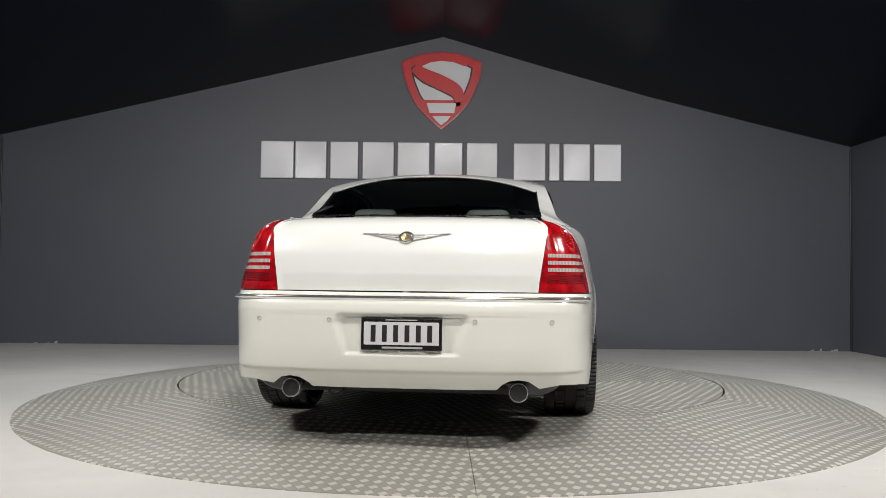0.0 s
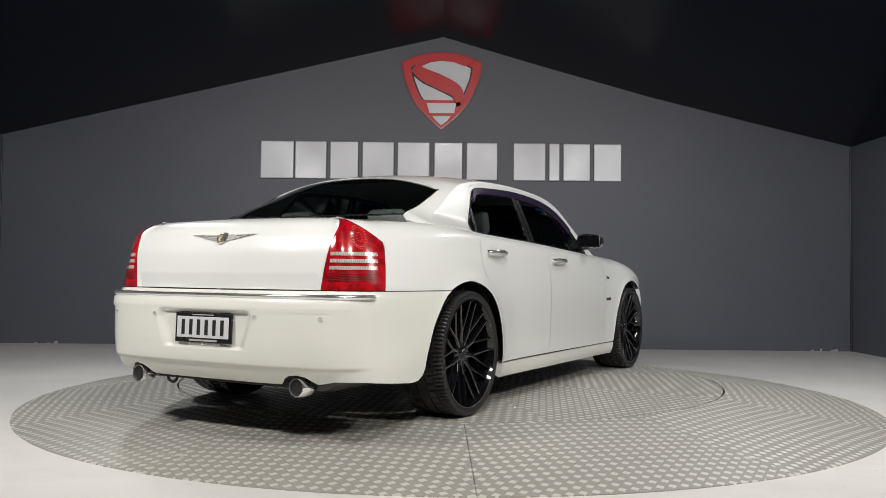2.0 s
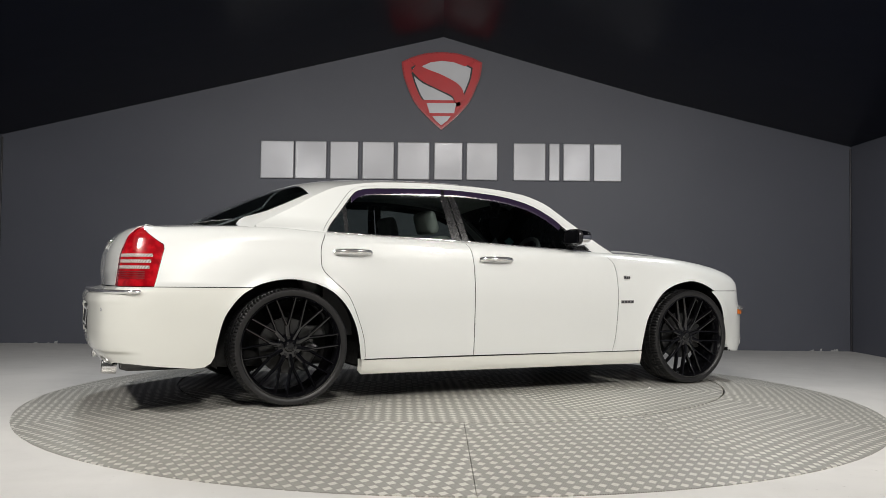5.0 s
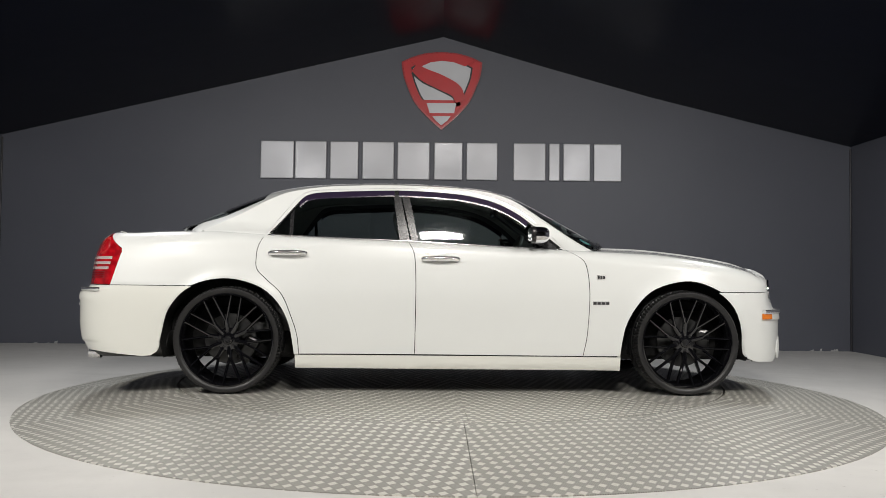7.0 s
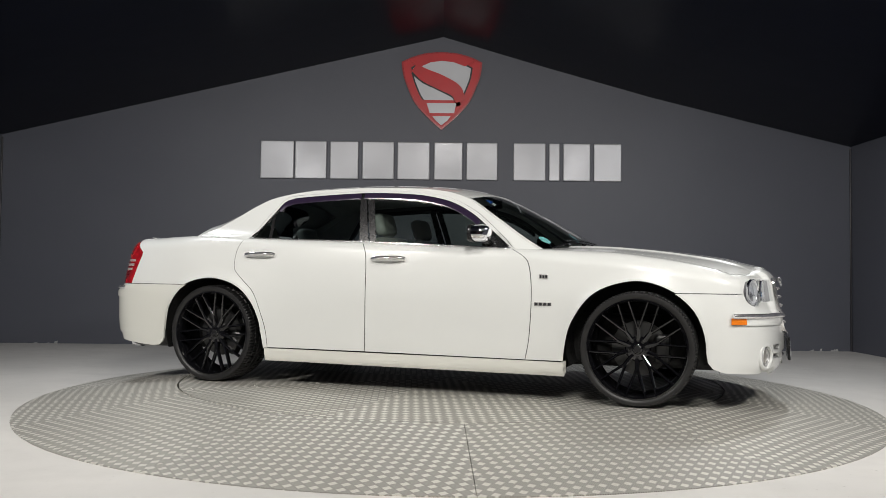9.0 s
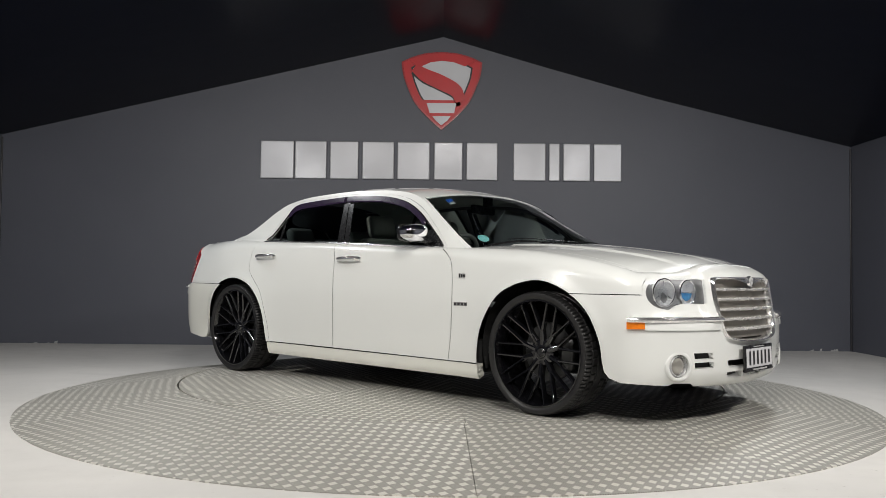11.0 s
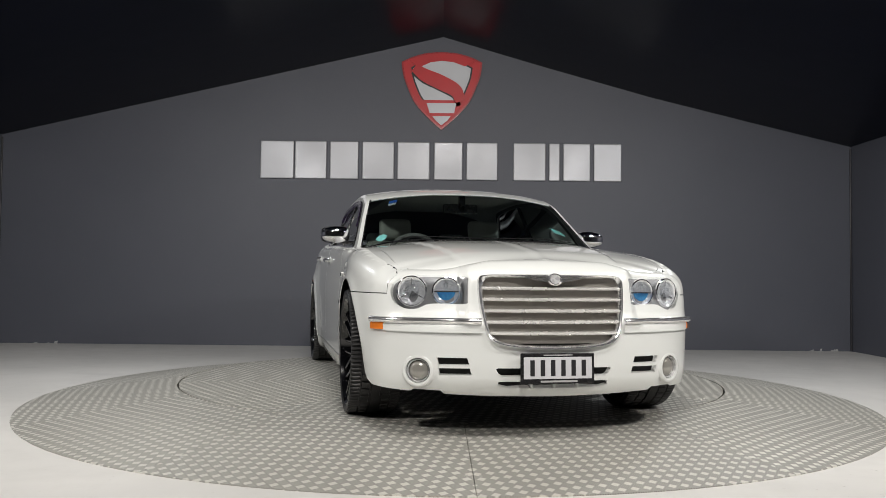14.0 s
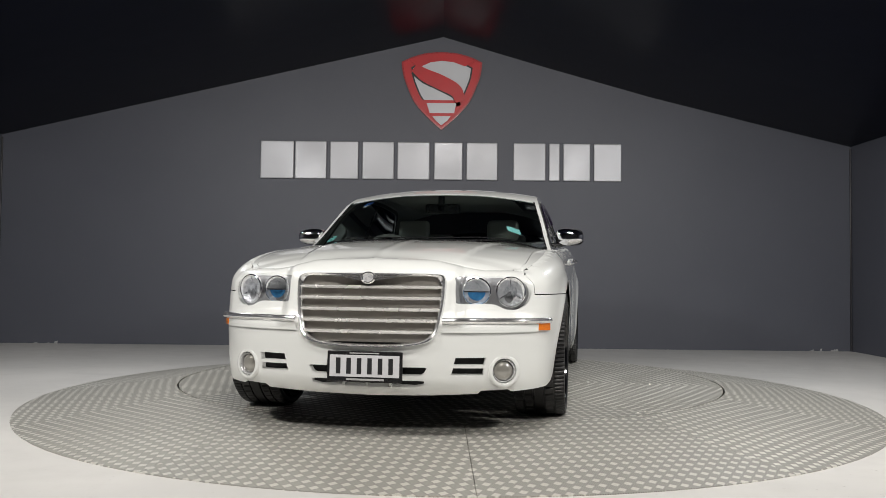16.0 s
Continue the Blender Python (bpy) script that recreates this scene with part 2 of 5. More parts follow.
SIDE_IN = smooth_table([(0.14, 0.045), (0.17, 0.03), (0.20, 0.018), (0.25, 0.012), (0.32, 0.006), (0.5, 0.0), (0.64, -0.004), (0.78, 0.004), (0.88, 0.014), (0.96, 0.028), (1.10, 0.055)])
REAR_IN = smooth_table([(0.20, 0.13), (0.24, 0.085), (0.28, 0.05), (0.33, 0.022), (0.40, 0.006), (0.46, 0.0), (0.60, 0.0), (0.645, 0.006), (0.668, 0.02), (0.685, 0.075), (0.71, 0.094), (0.78, 0.10),
                        (0.88, 0.108), (0.96, 0.135), (1.0, 0.16), (1.04, 0.195), (1.08, 0.25)])
FRONT_IN = smooth_table([(0.16, 0.11), (0.185, 0.06), (0.22, 0.03), (0.28, 0.008), (0.36, 0.0), (0.47, 0.0), (0.535, 0.004), (0.56, 0.022), (0.60, 0.055), (0.68, 0.075), (0.76, 0.088), (0.80, 0.104), (0.84, 0.135), (0.90, 0.2)])


def plan_s(x=None, y=None, rear=False):
    if x is not None:
        return float(np.interp(x, PLAN[:, 0], ARC))
    half = ARC < S_END / 2
    return float(np.interp(y, PLAN[half, 1], ARC[half])) if rear else float(np.interp(-y, -PLAN[~half, 1], ARC[~half]))


TOP_Z = smooth_table([(0, 1.072), (plan_s(y=0.55, rear=True), 1.068), (plan_s(y=0.75, rear=True), 1.061), (plan_s(x=-2.25), 1.054), (plan_s(x=-2.0), 1.064), (plan_s(x=-1.7), 1.069), (plan_s(x=-1.275), 1.045),
                      (plan_s(x=-0.36), 1.013), (plan_s(x=0.674), 0.966), (plan_s(x=1.0), 0.957), (plan_s(x=1.3), 0.945), (plan_s(x=1.6), 0.912), (plan_s(x=1.85), 0.872), (plan_s(x=2.0), 0.84),
                      (plan_s(x=2.12), 0.812), (plan_s(y=0.62), 0.812), (plan_s(y=0.45), 0.835), (plan_s(y=0.32), 0.862), (S_END, 0.868)])
ROUND = smooth_table([(0, 0.05), (plan_s(y=0.5, rear=True), 0.055), (plan_s(y=0.75, rear=True), 0.075), (plan_s(x=-2.3), 0.085), (plan_s(x=-1.9), 0.10), (plan_s(x=-1.3), 0.06), (plan_s(x=0.7), 0.055), (plan_s(x=1.2), 0.095),
                      (plan_s(x=2.0), 0.10), (plan_s(y=0.75), 0.07), (plan_s(y=0.5), 0.045), (S_END, 0.045)])
AXLES, HUB_Z = (-1.524, 1.524), 0.35


def body(s, z, deep=0.0):
    """A point on the lower body at s along the plan and at height z."""
    s, z = np.asarray(s, float), np.asarray(z, float)
    x, y = np.interp(s, ARC, PLAN[:, 0]), np.interp(s, ARC, PLAN[:, 1])
    nx, ny = np.interp(s, ARC, NORM[:, 0]), np.interp(s, ARC, NORM[:, 1])
    k = np.hypot(nx, ny)
    nx, ny = nx / k, ny / k
    d = ny ** 2 * SIDE_IN(z) + np.where(nx < 0, nx ** 2 * REAR_IN(z), nx ** 2 * FRONT_IN(z))
    for ax in AXLES:
        r = np.hypot(x - ax, z - HUB_Z)
        flare = np.where(np.abs(x) > 1.524, step01((z - 0.26) / 0.36), 1.0)
        d = d - ny ** 2 * flare * (0.017 * np.exp(-((r - 0.40) / 0.05) ** 2) + 0.012 * np.exp(-((r - 0.46) / 0.13) ** 2))
    d = d - np.where(nx > 0.5, 0.036 * step01((0.50 - y) / 0.07) * step01((z - 0.50) / 0.12), 0)
    tail = step01((-nx - 0.25) / 0.45)
    d = d + tail * (0.024 * step01((0.335 - y - 0.35 * np.abs(z - 0.56)) / 0.06) * step01((z - 0.405) / 0.02) * step01((0.60 - z) / 0.015))
    d = d - tail * (0.009 * step01((z - 0.603) / 0.006) * step01((0.665 - z) / 0.01))
    d = d + tail * (0.010 * step01((0.332 - z) / 0.008))
    d = d + tail * (0.017 * np.clip((0.792 - z) / 0.09, 0, 1) * step01((z - 0.69) / 0.01) * step01((0.66 - y) / 0.04))
    d = d + ny ** 2 * 0.058 * step01((-x - 1.75) / 0.5) * np.clip((z - 0.72) / 0.33, 0, 1.1)
    bend = ROUND(s)
    up = np.clip(z - (TOP_Z(s) - bend), 0, bend)
    d = d + bend - np.sqrt(np.maximum(bend ** 2 - up ** 2, 0)) + deep
    return np.stack([x - nx * d, y - ny * d, z], -1)


def s_side(x, z):
    b = body(ARC, np.full(len(ARC), z))
    return float(np.interp(x, np.maximum.accumulate(b[:, 0]), ARC))


def s_rear(y, z):
    half = ARC < plan_s(x=-2.0)
    b = body(ARC[half], np.full(half.sum(), z))
    return float(np.interp(y, np.maximum.accumulate(b[:, 1]), ARC[half]))


def s_front(y, z):
    half = ARC > plan_s(x=1.9)
    b = body(ARC[half], np.full(half.sum(), z))
    return float(np.interp(-y, np.maximum.accumulate(-b[:, 1]), ARC[half]))


EDGE = body(ARC, TOP_Z(ARC))
EDGE_X = np.maximum.accumulate(EDGE[:, 0])
HOOD_C = smooth_table([(-2.33, 1.073), (-2.1, 1.092), (-1.75, 1.094), (-1.35, 1.045), (-0.9, 1.02), (-0.3, 0.998), (0.5, 0.955), (0.72, 0.955), (0.95, 0.998), (1.2, 0.995), (1.525, 0.972), (1.85, 0.932), (2.05, 0.90), (2.16, 0.876), (2.22, 0.866)])


def edge_y(x):
    return np.interp(x, EDGE_X, EDGE[:, 1])


def top(x, y):
    """The upper face of bonnet, wings and boot."""
    ye, ze = edge_y(x), np.interp(x, EDGE_X, EDGE[:, 2])
    u = np.clip(np.abs(y) / np.maximum(ye, 1e-3), 0, 1)
    zc = np.maximum(HOOD_C(x), ze - 0.01)
    z = ze + (zc - ze) * (1 - u ** 2.6)
    swell = 0.010 * step01((0.44 + 0.10 * (2.2 - x) - np.abs(y)) / 0.035) * step01((x - 0.8) / 0.3) * step01((2.2 - x) / 0.2)
    spine = 0.004 * step01((0.05 - np.abs(y)) / 0.05) * step01((x - 0.9) / 0.3)
    return np.stack([x, y, z + swell + spine], -1)


RAIL_Z = smooth_table([(-1.97, 0.95), (-1.80, 1.039), (-1.606, 1.134), (-1.452, 1.212), (-1.326, 1.283), (-1.159, 1.352), (-0.842, 1.397), (-0.443, 1.409), (-0.041, 1.396), (0.2, 1.368), (0.37, 1.312), (0.548, 1.192), (0.787, 1.025), (0.944, 0.93), (1.02, 0.89)])
ROOF_C = smooth_table([(-2.06, 1.085), (-1.75, 1.236), (-1.5, 1.345), (-1.36, 1.394), (-1.15, 1.434), (-0.8, 1.461), (-0.4, 1.468), (0.0, 1.450), (0.25, 1.422), (0.42, 1.380), (0.7, 1.250), (1.0, 1.084), (1.12, 1.010), (1.2, 0.975)])


def shoulder_z(x):
    return np.interp(x, PLAN[:, 0], TOP_Z(ARC))


def cabin(x, z, out=0.0, sweep=1.0):
    """The sloping side of the cabin."""
    x, z = np.asarray(x, float), np.asarray(z, float)
    h = z - 1.0
    y = 0.812 - 0.29 * h - 0.16 * h * np.abs(h) + sweep * (0.008 + 0.05 * step01((-0.95 - x) / 0.5)) * np.clip(1 - (z - shoulder_z(x)) / 0.08, 0, 1) ** 2
    y = y - 0.035 * step01((-0.9 - x) / 1.0) - 0.004 * step01((x - 0.2) / 0.8)
    return np.stack([x, y + out, z], -1)


def rail_y(x):
    return cabin(x, RAIL_Z(x))[..., 1]


def roof_top(x, y, out=0.0):
    """Roof, windscreen and rear window as one height field."""
    x, y = np.asarray(x, float), np.asarray(y, float)
    u = np.clip(np.abs(y) / rail_y(x), 0, 1.02)
    zr = RAIL_Z(x)
    return np.stack([x, y, zr + np.maximum(ROOF_C(x) - zr, 0.002) * (1 - u ** 2.4) + out], -1)


# ---- car: panels ----
def inside(pts, poly):
    pts, poly = np.asarray(pts), np.asarray(poly)
    x, y = pts[:, 0], pts[:, 1]
    res = np.zeros(len(pts), bool)
    for (x0, y0), (x1, y1) in zip(poly, np.roll(poly, -1, axis=0)):
        if y0 != y1:
            res ^= ((y0 > y) != (y1 > y)) & (x < (x1 - x0) * (y - y0) / (y1 - y0) + x0)
    return res


def resample(poly, step):
    out = []
    for a, b in zip(poly, poly[1:] + poly[:1]):
        n = max(1, int(math.ceil(math.hypot(b[0] - a[0], b[1] - a[1]) / step)))
        out += [(a[0] + (b[0] - a[0]) * k / n, a[1] + (b[1] - a[1]) * k / n) for k in range(n)]
    return np.array(out)


def shrink(poly, gap, keep):
    """Move an outline inwards by gap, but for points on a line that keep() names."""
    if not gap:
        return poly
    area = np.sum(poly[:, 0] * np.roll(poly[:, 1], -1) - np.roll(poly[:, 0], -1) * poly[:, 1])
    t = np.roll(poly, -1, 0) - np.roll(poly, 1, 0)
    t /= np.maximum(np.hypot(t[:, 0], t[:, 1]), 1e-9)[:, None]
    n = np.stack([-t[:, 1], t[:, 0]], 1) * (1 if area > 0 else -1)
    move = np.array([not keep(*q) for q in poly])
    return poly + n * gap * move[:, None]


def grow_mesh(patches, sides, step, gap, flange):
    """A bmesh of patches (outline, holes, map), each built for the sides given, with turned-in edges."""
    bm = bmesh.new()
    lay = bm.verts.layers.float_vector.new("outward")
    for outline, holes, place in patches:
        both = sides == (1, -1)

        def keep(a, b):
            if both and (abs(a) < 1e-6 or abs(a - S_END) < 1e-6 or (place in MIDLINE_B and abs(b) < 1e-6)):
                return True
            if place is body:
                return abs(b - float(TOP_Z(a))) < 2e-4
            return place is top and abs(b - float(edge_y(a))) < 2e-4

        rim = shrink(resample(outline, step), gap, keep)
        cuts = [resample(h, step) for h in holes]
        grid = []
        a0, b0 = rim.min(0)
        a1, b1 = rim.max(0)
        na, nb = max(1, int((a1 - a0) / step)), max(1, int((b1 - b0) / step))
        ga, gb = np.meshgrid(a0 + (np.arange(na) + 0.5) * (a1 - a0) / na, b0 + (np.arange(nb) + 0.5) * (b1 - b0) / nb)
        grid = np.stack([ga.ravel(), gb.ravel()], 1)
        ok = inside(grid, rim)
        edge_pts = np.concatenate([rim] + cuts)
        for c in cuts:
            ok &= ~inside(grid, c)
        grid = grid[ok]
        if len(grid):
            near = np.concatenate([np.min(np.hypot(g[:, None, 0] - edge_pts[None, :, 0], g[:, None, 1] - edge_pts[None, :, 1]), 1) for g in np.array_split(grid, max(1, len(grid) // 500))])
            grid = grid[near > step * 0.45]
        if place is body:
            sa = np.arange(a0 + step / 2, a1, step)
            extra = np.concatenate([np.stack([sa, TOP_Z(sa) - ROUND(sa) * f], 1) for f in (0.006, 0.03, 0.08, 0.16, 0.28, 0.45, 0.7)])
            extra = extra[inside(extra, rim)]
            for c in cuts:
                extra = extra[~inside(extra, c)]
            if len(extra):
                near = np.min(np.hypot(extra[:, None, 0] - edge_pts[None, :, 0], extra[:, None, 1] - edge_pts[None, :, 1]), 1)
                grid = np.concatenate([grid, extra[near > 0.0005]])
        pts, edges, base = list(map(tuple, rim)), [], 0
        for loop in [rim] + cuts:
            edges += [(base + i, base + (i + 1) % len(loop)) for i in range(len(loop))]
            base += len(loop)
        pts = [Vector(q) for q in np.concatenate([edge_pts, grid])]
        vs, _, fs, *_ = delaunay_2d_cdt(pts, edges, [], 0, 1e-6)
        v2 = np.array([tuple(v) for v in vs])
        mid = np.array([v2[list(f)].mean(0) for f in fs])
        good = inside(mid, rim)
        for c in cuts:
            good &= ~inside(mid, c)
        xyz = place(v2[:, 0], v2[:, 1])
        ea = 0.0015 * np.where(v2[:, 0] > (a0 + a1) / 2, -1, 1)
        eb = 0.0015 * np.where(v2[:, 1] > (b0 + b1) / 2, -1, 1)
        nrm = np.cross((place(v2[:, 0] + ea, v2[:, 1]) - xyz) * np.sign(ea)[:, None], (place(v2[:, 0], v2[:, 1] + eb) - xyz) * np.sign(eb)[:, None])
        nrm /= np.maximum(np.linalg.norm(nrm, axis=1), 1e-12)[:, None]
        for sign in sides:
            made = [bm.verts.new((q[0], q[1] * sign, q[2])) for q in xyz]
            for v, q in zip(made, nrm):
                v[lay] = (q[0], q[1] * sign, q[2])
            for f, g in zip(fs, good):
                if g and len(set(f)) == len(f):
                    try:
                        bm.faces.new([made[i] for i in f])
                    except ValueError:
                        pass
    bmesh.ops.delete(bm, geom=[v for v in bm.verts if not v.link_faces], context="VERTS")
    bmesh.ops.remove_doubles(bm, verts=bm.verts[:], dist=0.0004)
    bm.normal_update()
    for f in bm.faces:
        c = f.calc_center_median()
        out = Vector((c.x * 0.28, c.y * 1.2, (c.z - 0.75) * 1.6))
        if abs(c.x) > 2.0 and c.z < 1.0:
            out.x *= 4
        if f.normal.dot(out) < 0:
            f.normal_flip()
    bm.normal_update()
    for v in bm.verts:
        n = v[lay].copy()
        if n.dot(v.normal) < 0:
            n = -n
        if abs(v.co.y) < 1e-5:
            n.y = 0
        v[lay] = n.normalized() if n.length > 0.5 and n.dot(v.normal) > 0.35 else v.normal
    if flange:
        rims = [e for e in bm.edges if e.is_boundary]
        normals = {v: v.normal.copy() for e in rims for v in e.verts}
        res = bmesh.ops.extrude_edge_only(bm, edges=rims)
        fresh = [g for g in res["geom"] if isinstance(g, bmesh.types.BMVert)]
        for v in fresh:
            for e in v.link_edges:
                o = e.other_vert(v)
                if o in normals:
                    v.co -= normals[o] * flange
                    break
    return bm


def skin(name, patches, material, parent, sides=(1,), step=0.03, gap=0.002, flange=0.015, label=""):
    bm = grow_mesh(patches, sides, step, gap, flange)
    me = bpy.data.meshes.new(name)
    bm.to_mesh(me)
    bm.free()
    me.shade_smooth()
    values = np.empty(len(me.vertices) * 3, np.float32)
    me.attributes["outward"].data.foreach_get("vector", values)
    me.attributes.remove(me.attributes["outward"])
    me.normals_split_custom_set_from_vertices([tuple(q) for q in values.reshape(-1, 3).tolist()])
    me.materials.append(material)
    ob = new(name, me)
    ob.parent = parent
    if label:
        ob["label"] = label
    return ob


MIDLINE_B = (top, roof_top)
LR = ((-1,), (1,))


def on_body(deep=0.0):
    return lambda s, z: body(s, z, deep)


def side_pts(pts):
    return [(s_side(x, z), z) for x, z in pts]


def rear_pts(pts):
    return [(s_rear(y, z), z) for y, z in pts]


def front_pts(pts):
    return [(s_front(y, z), z) for y, z in pts]


def tube(points, radius, seg=8, closed=False, flat=1.0):
    """A round bar through 3D points."""
    bm = bmesh.new()
    pts = [Vector(q) for q in points]
    rings = []
    for i, q in enumerate(pts):
        a = pts[i - 1] if (i or closed) else q
        b = pts[(i + 1) % len(pts)] if (i + 1 < len(pts) or closed) else q
        t = (b - a).normalized()
        side = t.cross(Vector((0, 0, 1)))
        side = side.normalized() if side.length > 1e-3 else Vector((0, 1, 0))
        upv = side.cross(t)
        rings.append([bm.verts.new(q + (side * math.cos(k * math.tau / seg) + upv * math.sin(k * math.tau / seg) * flat) * radius) for k in range(seg)])
    pairs = list(zip(rings, rings[1:])) + ([(rings[-1], rings[0])] if closed else [])
    for r0, r1 in pairs:
        for k in range(seg):
            bm.faces.new((r0[k], r0[(k + 1) % seg], r1[(k + 1) % seg], r1[k]))
    if not closed:
        bm.faces.new(rings[0][::-1])
        bm.faces.new(rings[-1])
    return bm


def lathe(profile, seg=64, axis="y", closed=True):
    """Turn (r, a) round an axis; a runs along it."""
    bm = bmesh.new()
    rows = []
    for k in range(seg):
        c, s = math.cos(k * math.tau / seg), math.sin(k * math.tau / seg)
        rows.append([bm.verts.new((r * c, a, r * s) if axis == "y" else (a, r * c, r * s)) for r, a in profile])
    n = len(profile)
    for k in range(seg):
        r0, r1 = rows[k], rows[(k + 1) % seg]
        for i in range(n if closed else n - 1):
            j = (i + 1) % n
            if profile[i][0] < 1e-6 and profile[j][0] < 1e-6:
                continue
            f = [r0[i], r0[j], r1[j], r1[i]]
            try:
                bm.faces.new(f)
            except ValueError:
                pass
    bmesh.ops.remove_doubles(bm, verts=bm.verts[:], dist=1e-5)
    return bm


def join(target, extra, m=None):
    """Move the geometry of one bmesh into another."""
    me = bpy.data.meshes.new("join")
    if m is not None:
        extra.transform(m)
    extra.to_mesh(me)
    extra.free()
    target.from_mesh(me)
    bpy.data.meshes.remove(me)
    return target


# ---- car: materials ----
def car_paint(name="white_car_paint", lo=(0.695, 0.708, 0.692), hi=(0.725, 0.738, 0.722)):
    n = Nodes(name)
    n.bump(n.noise(900.0, 1.0), 0.00004)
    return n.set(Base_Color=n.mix(n.noise(2.0), rgb(*lo), rgb(*hi)), Roughness=0.32, Coat_Weight=1.0, Coat_Roughness=0.03)


def tinted_glass(name, tint, gloss=(1, 1, 1)):
    """A thin pane: it lets tinted light through and mirrors more at a flat angle."""
    n = Nodes(name)
    clear = n.node("ShaderNodeBsdfTransparent", Color=rgb(*tint))
    shine = n.node("ShaderNodeBsdfGlossy", Color=rgb(*gloss), Roughness=0.03)
    fres = n.node("ShaderNodeFresnel", IOR=1.5)
    mixed = n.node("ShaderNodeMixShader", i0=fres.outputs[0], i1=clear.outputs[0], i2=shine.outputs[0])
    n.tree.links.new(mixed.outputs[0], n.tree.nodes["Material Output"].inputs["Surface"])
    return n.mat


def red_lens():
    n = Nodes("red_lamp_lens")
    cell = n.node("ShaderNodeTexVoronoi", Scale=90.0, Vector=n.coords())
    tone = n.mix(n.ramp(n.noise(22.0, 3.0), 0.4, 0.62), rgb(0.24, 0.002, 0.006), rgb(0.42, 0.005, 0.011))
    n.bump(cell.outputs["Distance"], 0.00015)
    return n.set(Base_Color=tone, Roughness=0.16, Coat_Weight=0.6, Coat_Roughness=0.02, Specular_IOR_Level=0.5)


def band_glass():
    n = Nodes("clear_lamp_band")
    rib = n.node("ShaderNodeTexWave", Scale=45.0, Distortion=2.0, Detail=3.0, Vector=n.coords())
    rib.bands_direction = "Y"
    tone = n.mix(n.ramp(rib.outputs["Fac"], 0.25, 0.75), rgb(0.42, 0.33, 0.30), rgb(0.70, 0.66, 0.63))
    return n.set(Base_Color=tone, Roughness=0.14, Metallic=0.3, Coat_Weight=1.0)


def lamp_bowl():
    n = Nodes("lamp_reflector")
    cell = n.node("ShaderNodeTexVoronoi", Scale=70.0, Vector=n.coords())
    n.bump(cell.outputs["Distance"], 0.004)
    return n.set(Base_Color=n.mix(n.noise(40.0), rgb(0.84, 0.85, 0.88), rgb(0.93, 0.94, 0.96)), Metallic=0.4, Roughness=0.16)


def rubber():
    n = Nodes("tyre_rubber")
    n.bump(n.noise(300.0, 3.0), 0.0005)
    return n.set(Base_Color=n.mix(n.noise(14.0, 5.0), rgb(0.007, 0.007, 0.008), rgb(0.014, 0.0135, 0.0135)), Roughness=0.42)


PAINT = car_paint()
CREAM = car_paint("aged_bumper_paint", (0.70, 0.703, 0.652), (0.73, 0.733, 0.682))
CHROME = plain("chrome", (0.86, 0.86, 0.87), 0.15, 0.92, spread=0.02)
POLISHED = plain("polished_chrome", (0.82, 0.82, 0.84), 0.05, 1.0, spread=0.02)
SATIN = plain("satin_silver", (0.84, 0.83, 0.81), 0.26, 0.7, spread=0.02, scale=1.5)
BLACK_GLOSS = plain("gloss_black_alloy", (0.004, 0.004, 0.005), 0.1, 0.0, coat=0.6)
BLACK_PLASTIC = plain("black_plastic", (0.010, 0.010, 0.011), 0.27, bump=0.0001)
UNDER = plain("underbody_black", (0.008, 0.008, 0.008), 0.75)
RUBBER, RED_LENS = rubber(), red_lens()
CLEAR_BAND = band_glass()
AMBER = plain("amber_lens", (0.78, 0.2, 0.015), 0.2, coat=1.0, scale=60)
GLASS_SCREEN = tinted_glass("windscreen_glass", (0.82, 0.89, 0.86))
GLASS_FRONT = tinted_glass("front_door_glass", (0.56, 0.62, 0.59))
GLASS_REAR = tinted_glass("dark_privacy_glass", (0.46, 0.51, 0.50))
GLASS_LAMP = tinted_glass("lamp_cover_glass", (0.93, 0.94, 0.95))
VISOR = plain("smoked_purple_acrylic", (0.022, 0.014, 0.034), 0.16)
LEATHER = plain("grey_leather", (0.48, 0.48, 0.46), 0.5, bump=0.0006)
TRIM_BLACK = plain("dark_dashboard", (0.09, 0.09, 0.092), 0.6, bump=0.0005)
BRAKE = plain("brake_steel", (0.09, 0.09, 0.09), 0.4, 0.9)
PLATE_WHITE = plain("white_plate", (0.56, 0.56, 0.58), 0.35, spread=0.03)
INK = plain("black_ink", (0.01, 0.01, 0.012), 0.5)
GREY_INK = plain("pale_lettering", (0.36, 0.36, 0.36), 0.45)
MESH_GREY = plain("grille_mesh_grey", (0.21, 0.195, 0.175), 0.5, 0.3, scale=12)
FOG_GLASS = plain("frosted_fog_lens", (0.33, 0.32, 0.29), 0.15, 0.4, coat=1.0, scale=30)
REFLECTOR = lamp_bowl()
GREY_BEZEL = plain("grey_lamp_bezel", (0.50, 0.50, 0.51), 0.28, 0.3)
BLUE_BULB = plain("blue_tinted_reflector", (0.08, 0.36, 0.95), 0.12, 0.3, spread=0.5, scale=80, bump=0.004, bump_scale=120)
LAMP_TRAY = plain("lamp_tray_chrome", (0.52, 0.52, 0.53), 0.22, 0.5)
RED_BEAD = plain("red_reflector_bead", (0.80, 0.10, 0.09), 0.12, 0.2, coat=0.6)
RED_RIB = plain("dark_red_lens_rib", (0.10, 0.002, 0.004), 0.3)
GOLD = plain("aged_gold_badge", (0.6, 0.5, 0.3), 0.28, 1.0)
STICKER_BLUE = plain("blue_sticker", (0.04, 0.16, 0.62), 0.5)
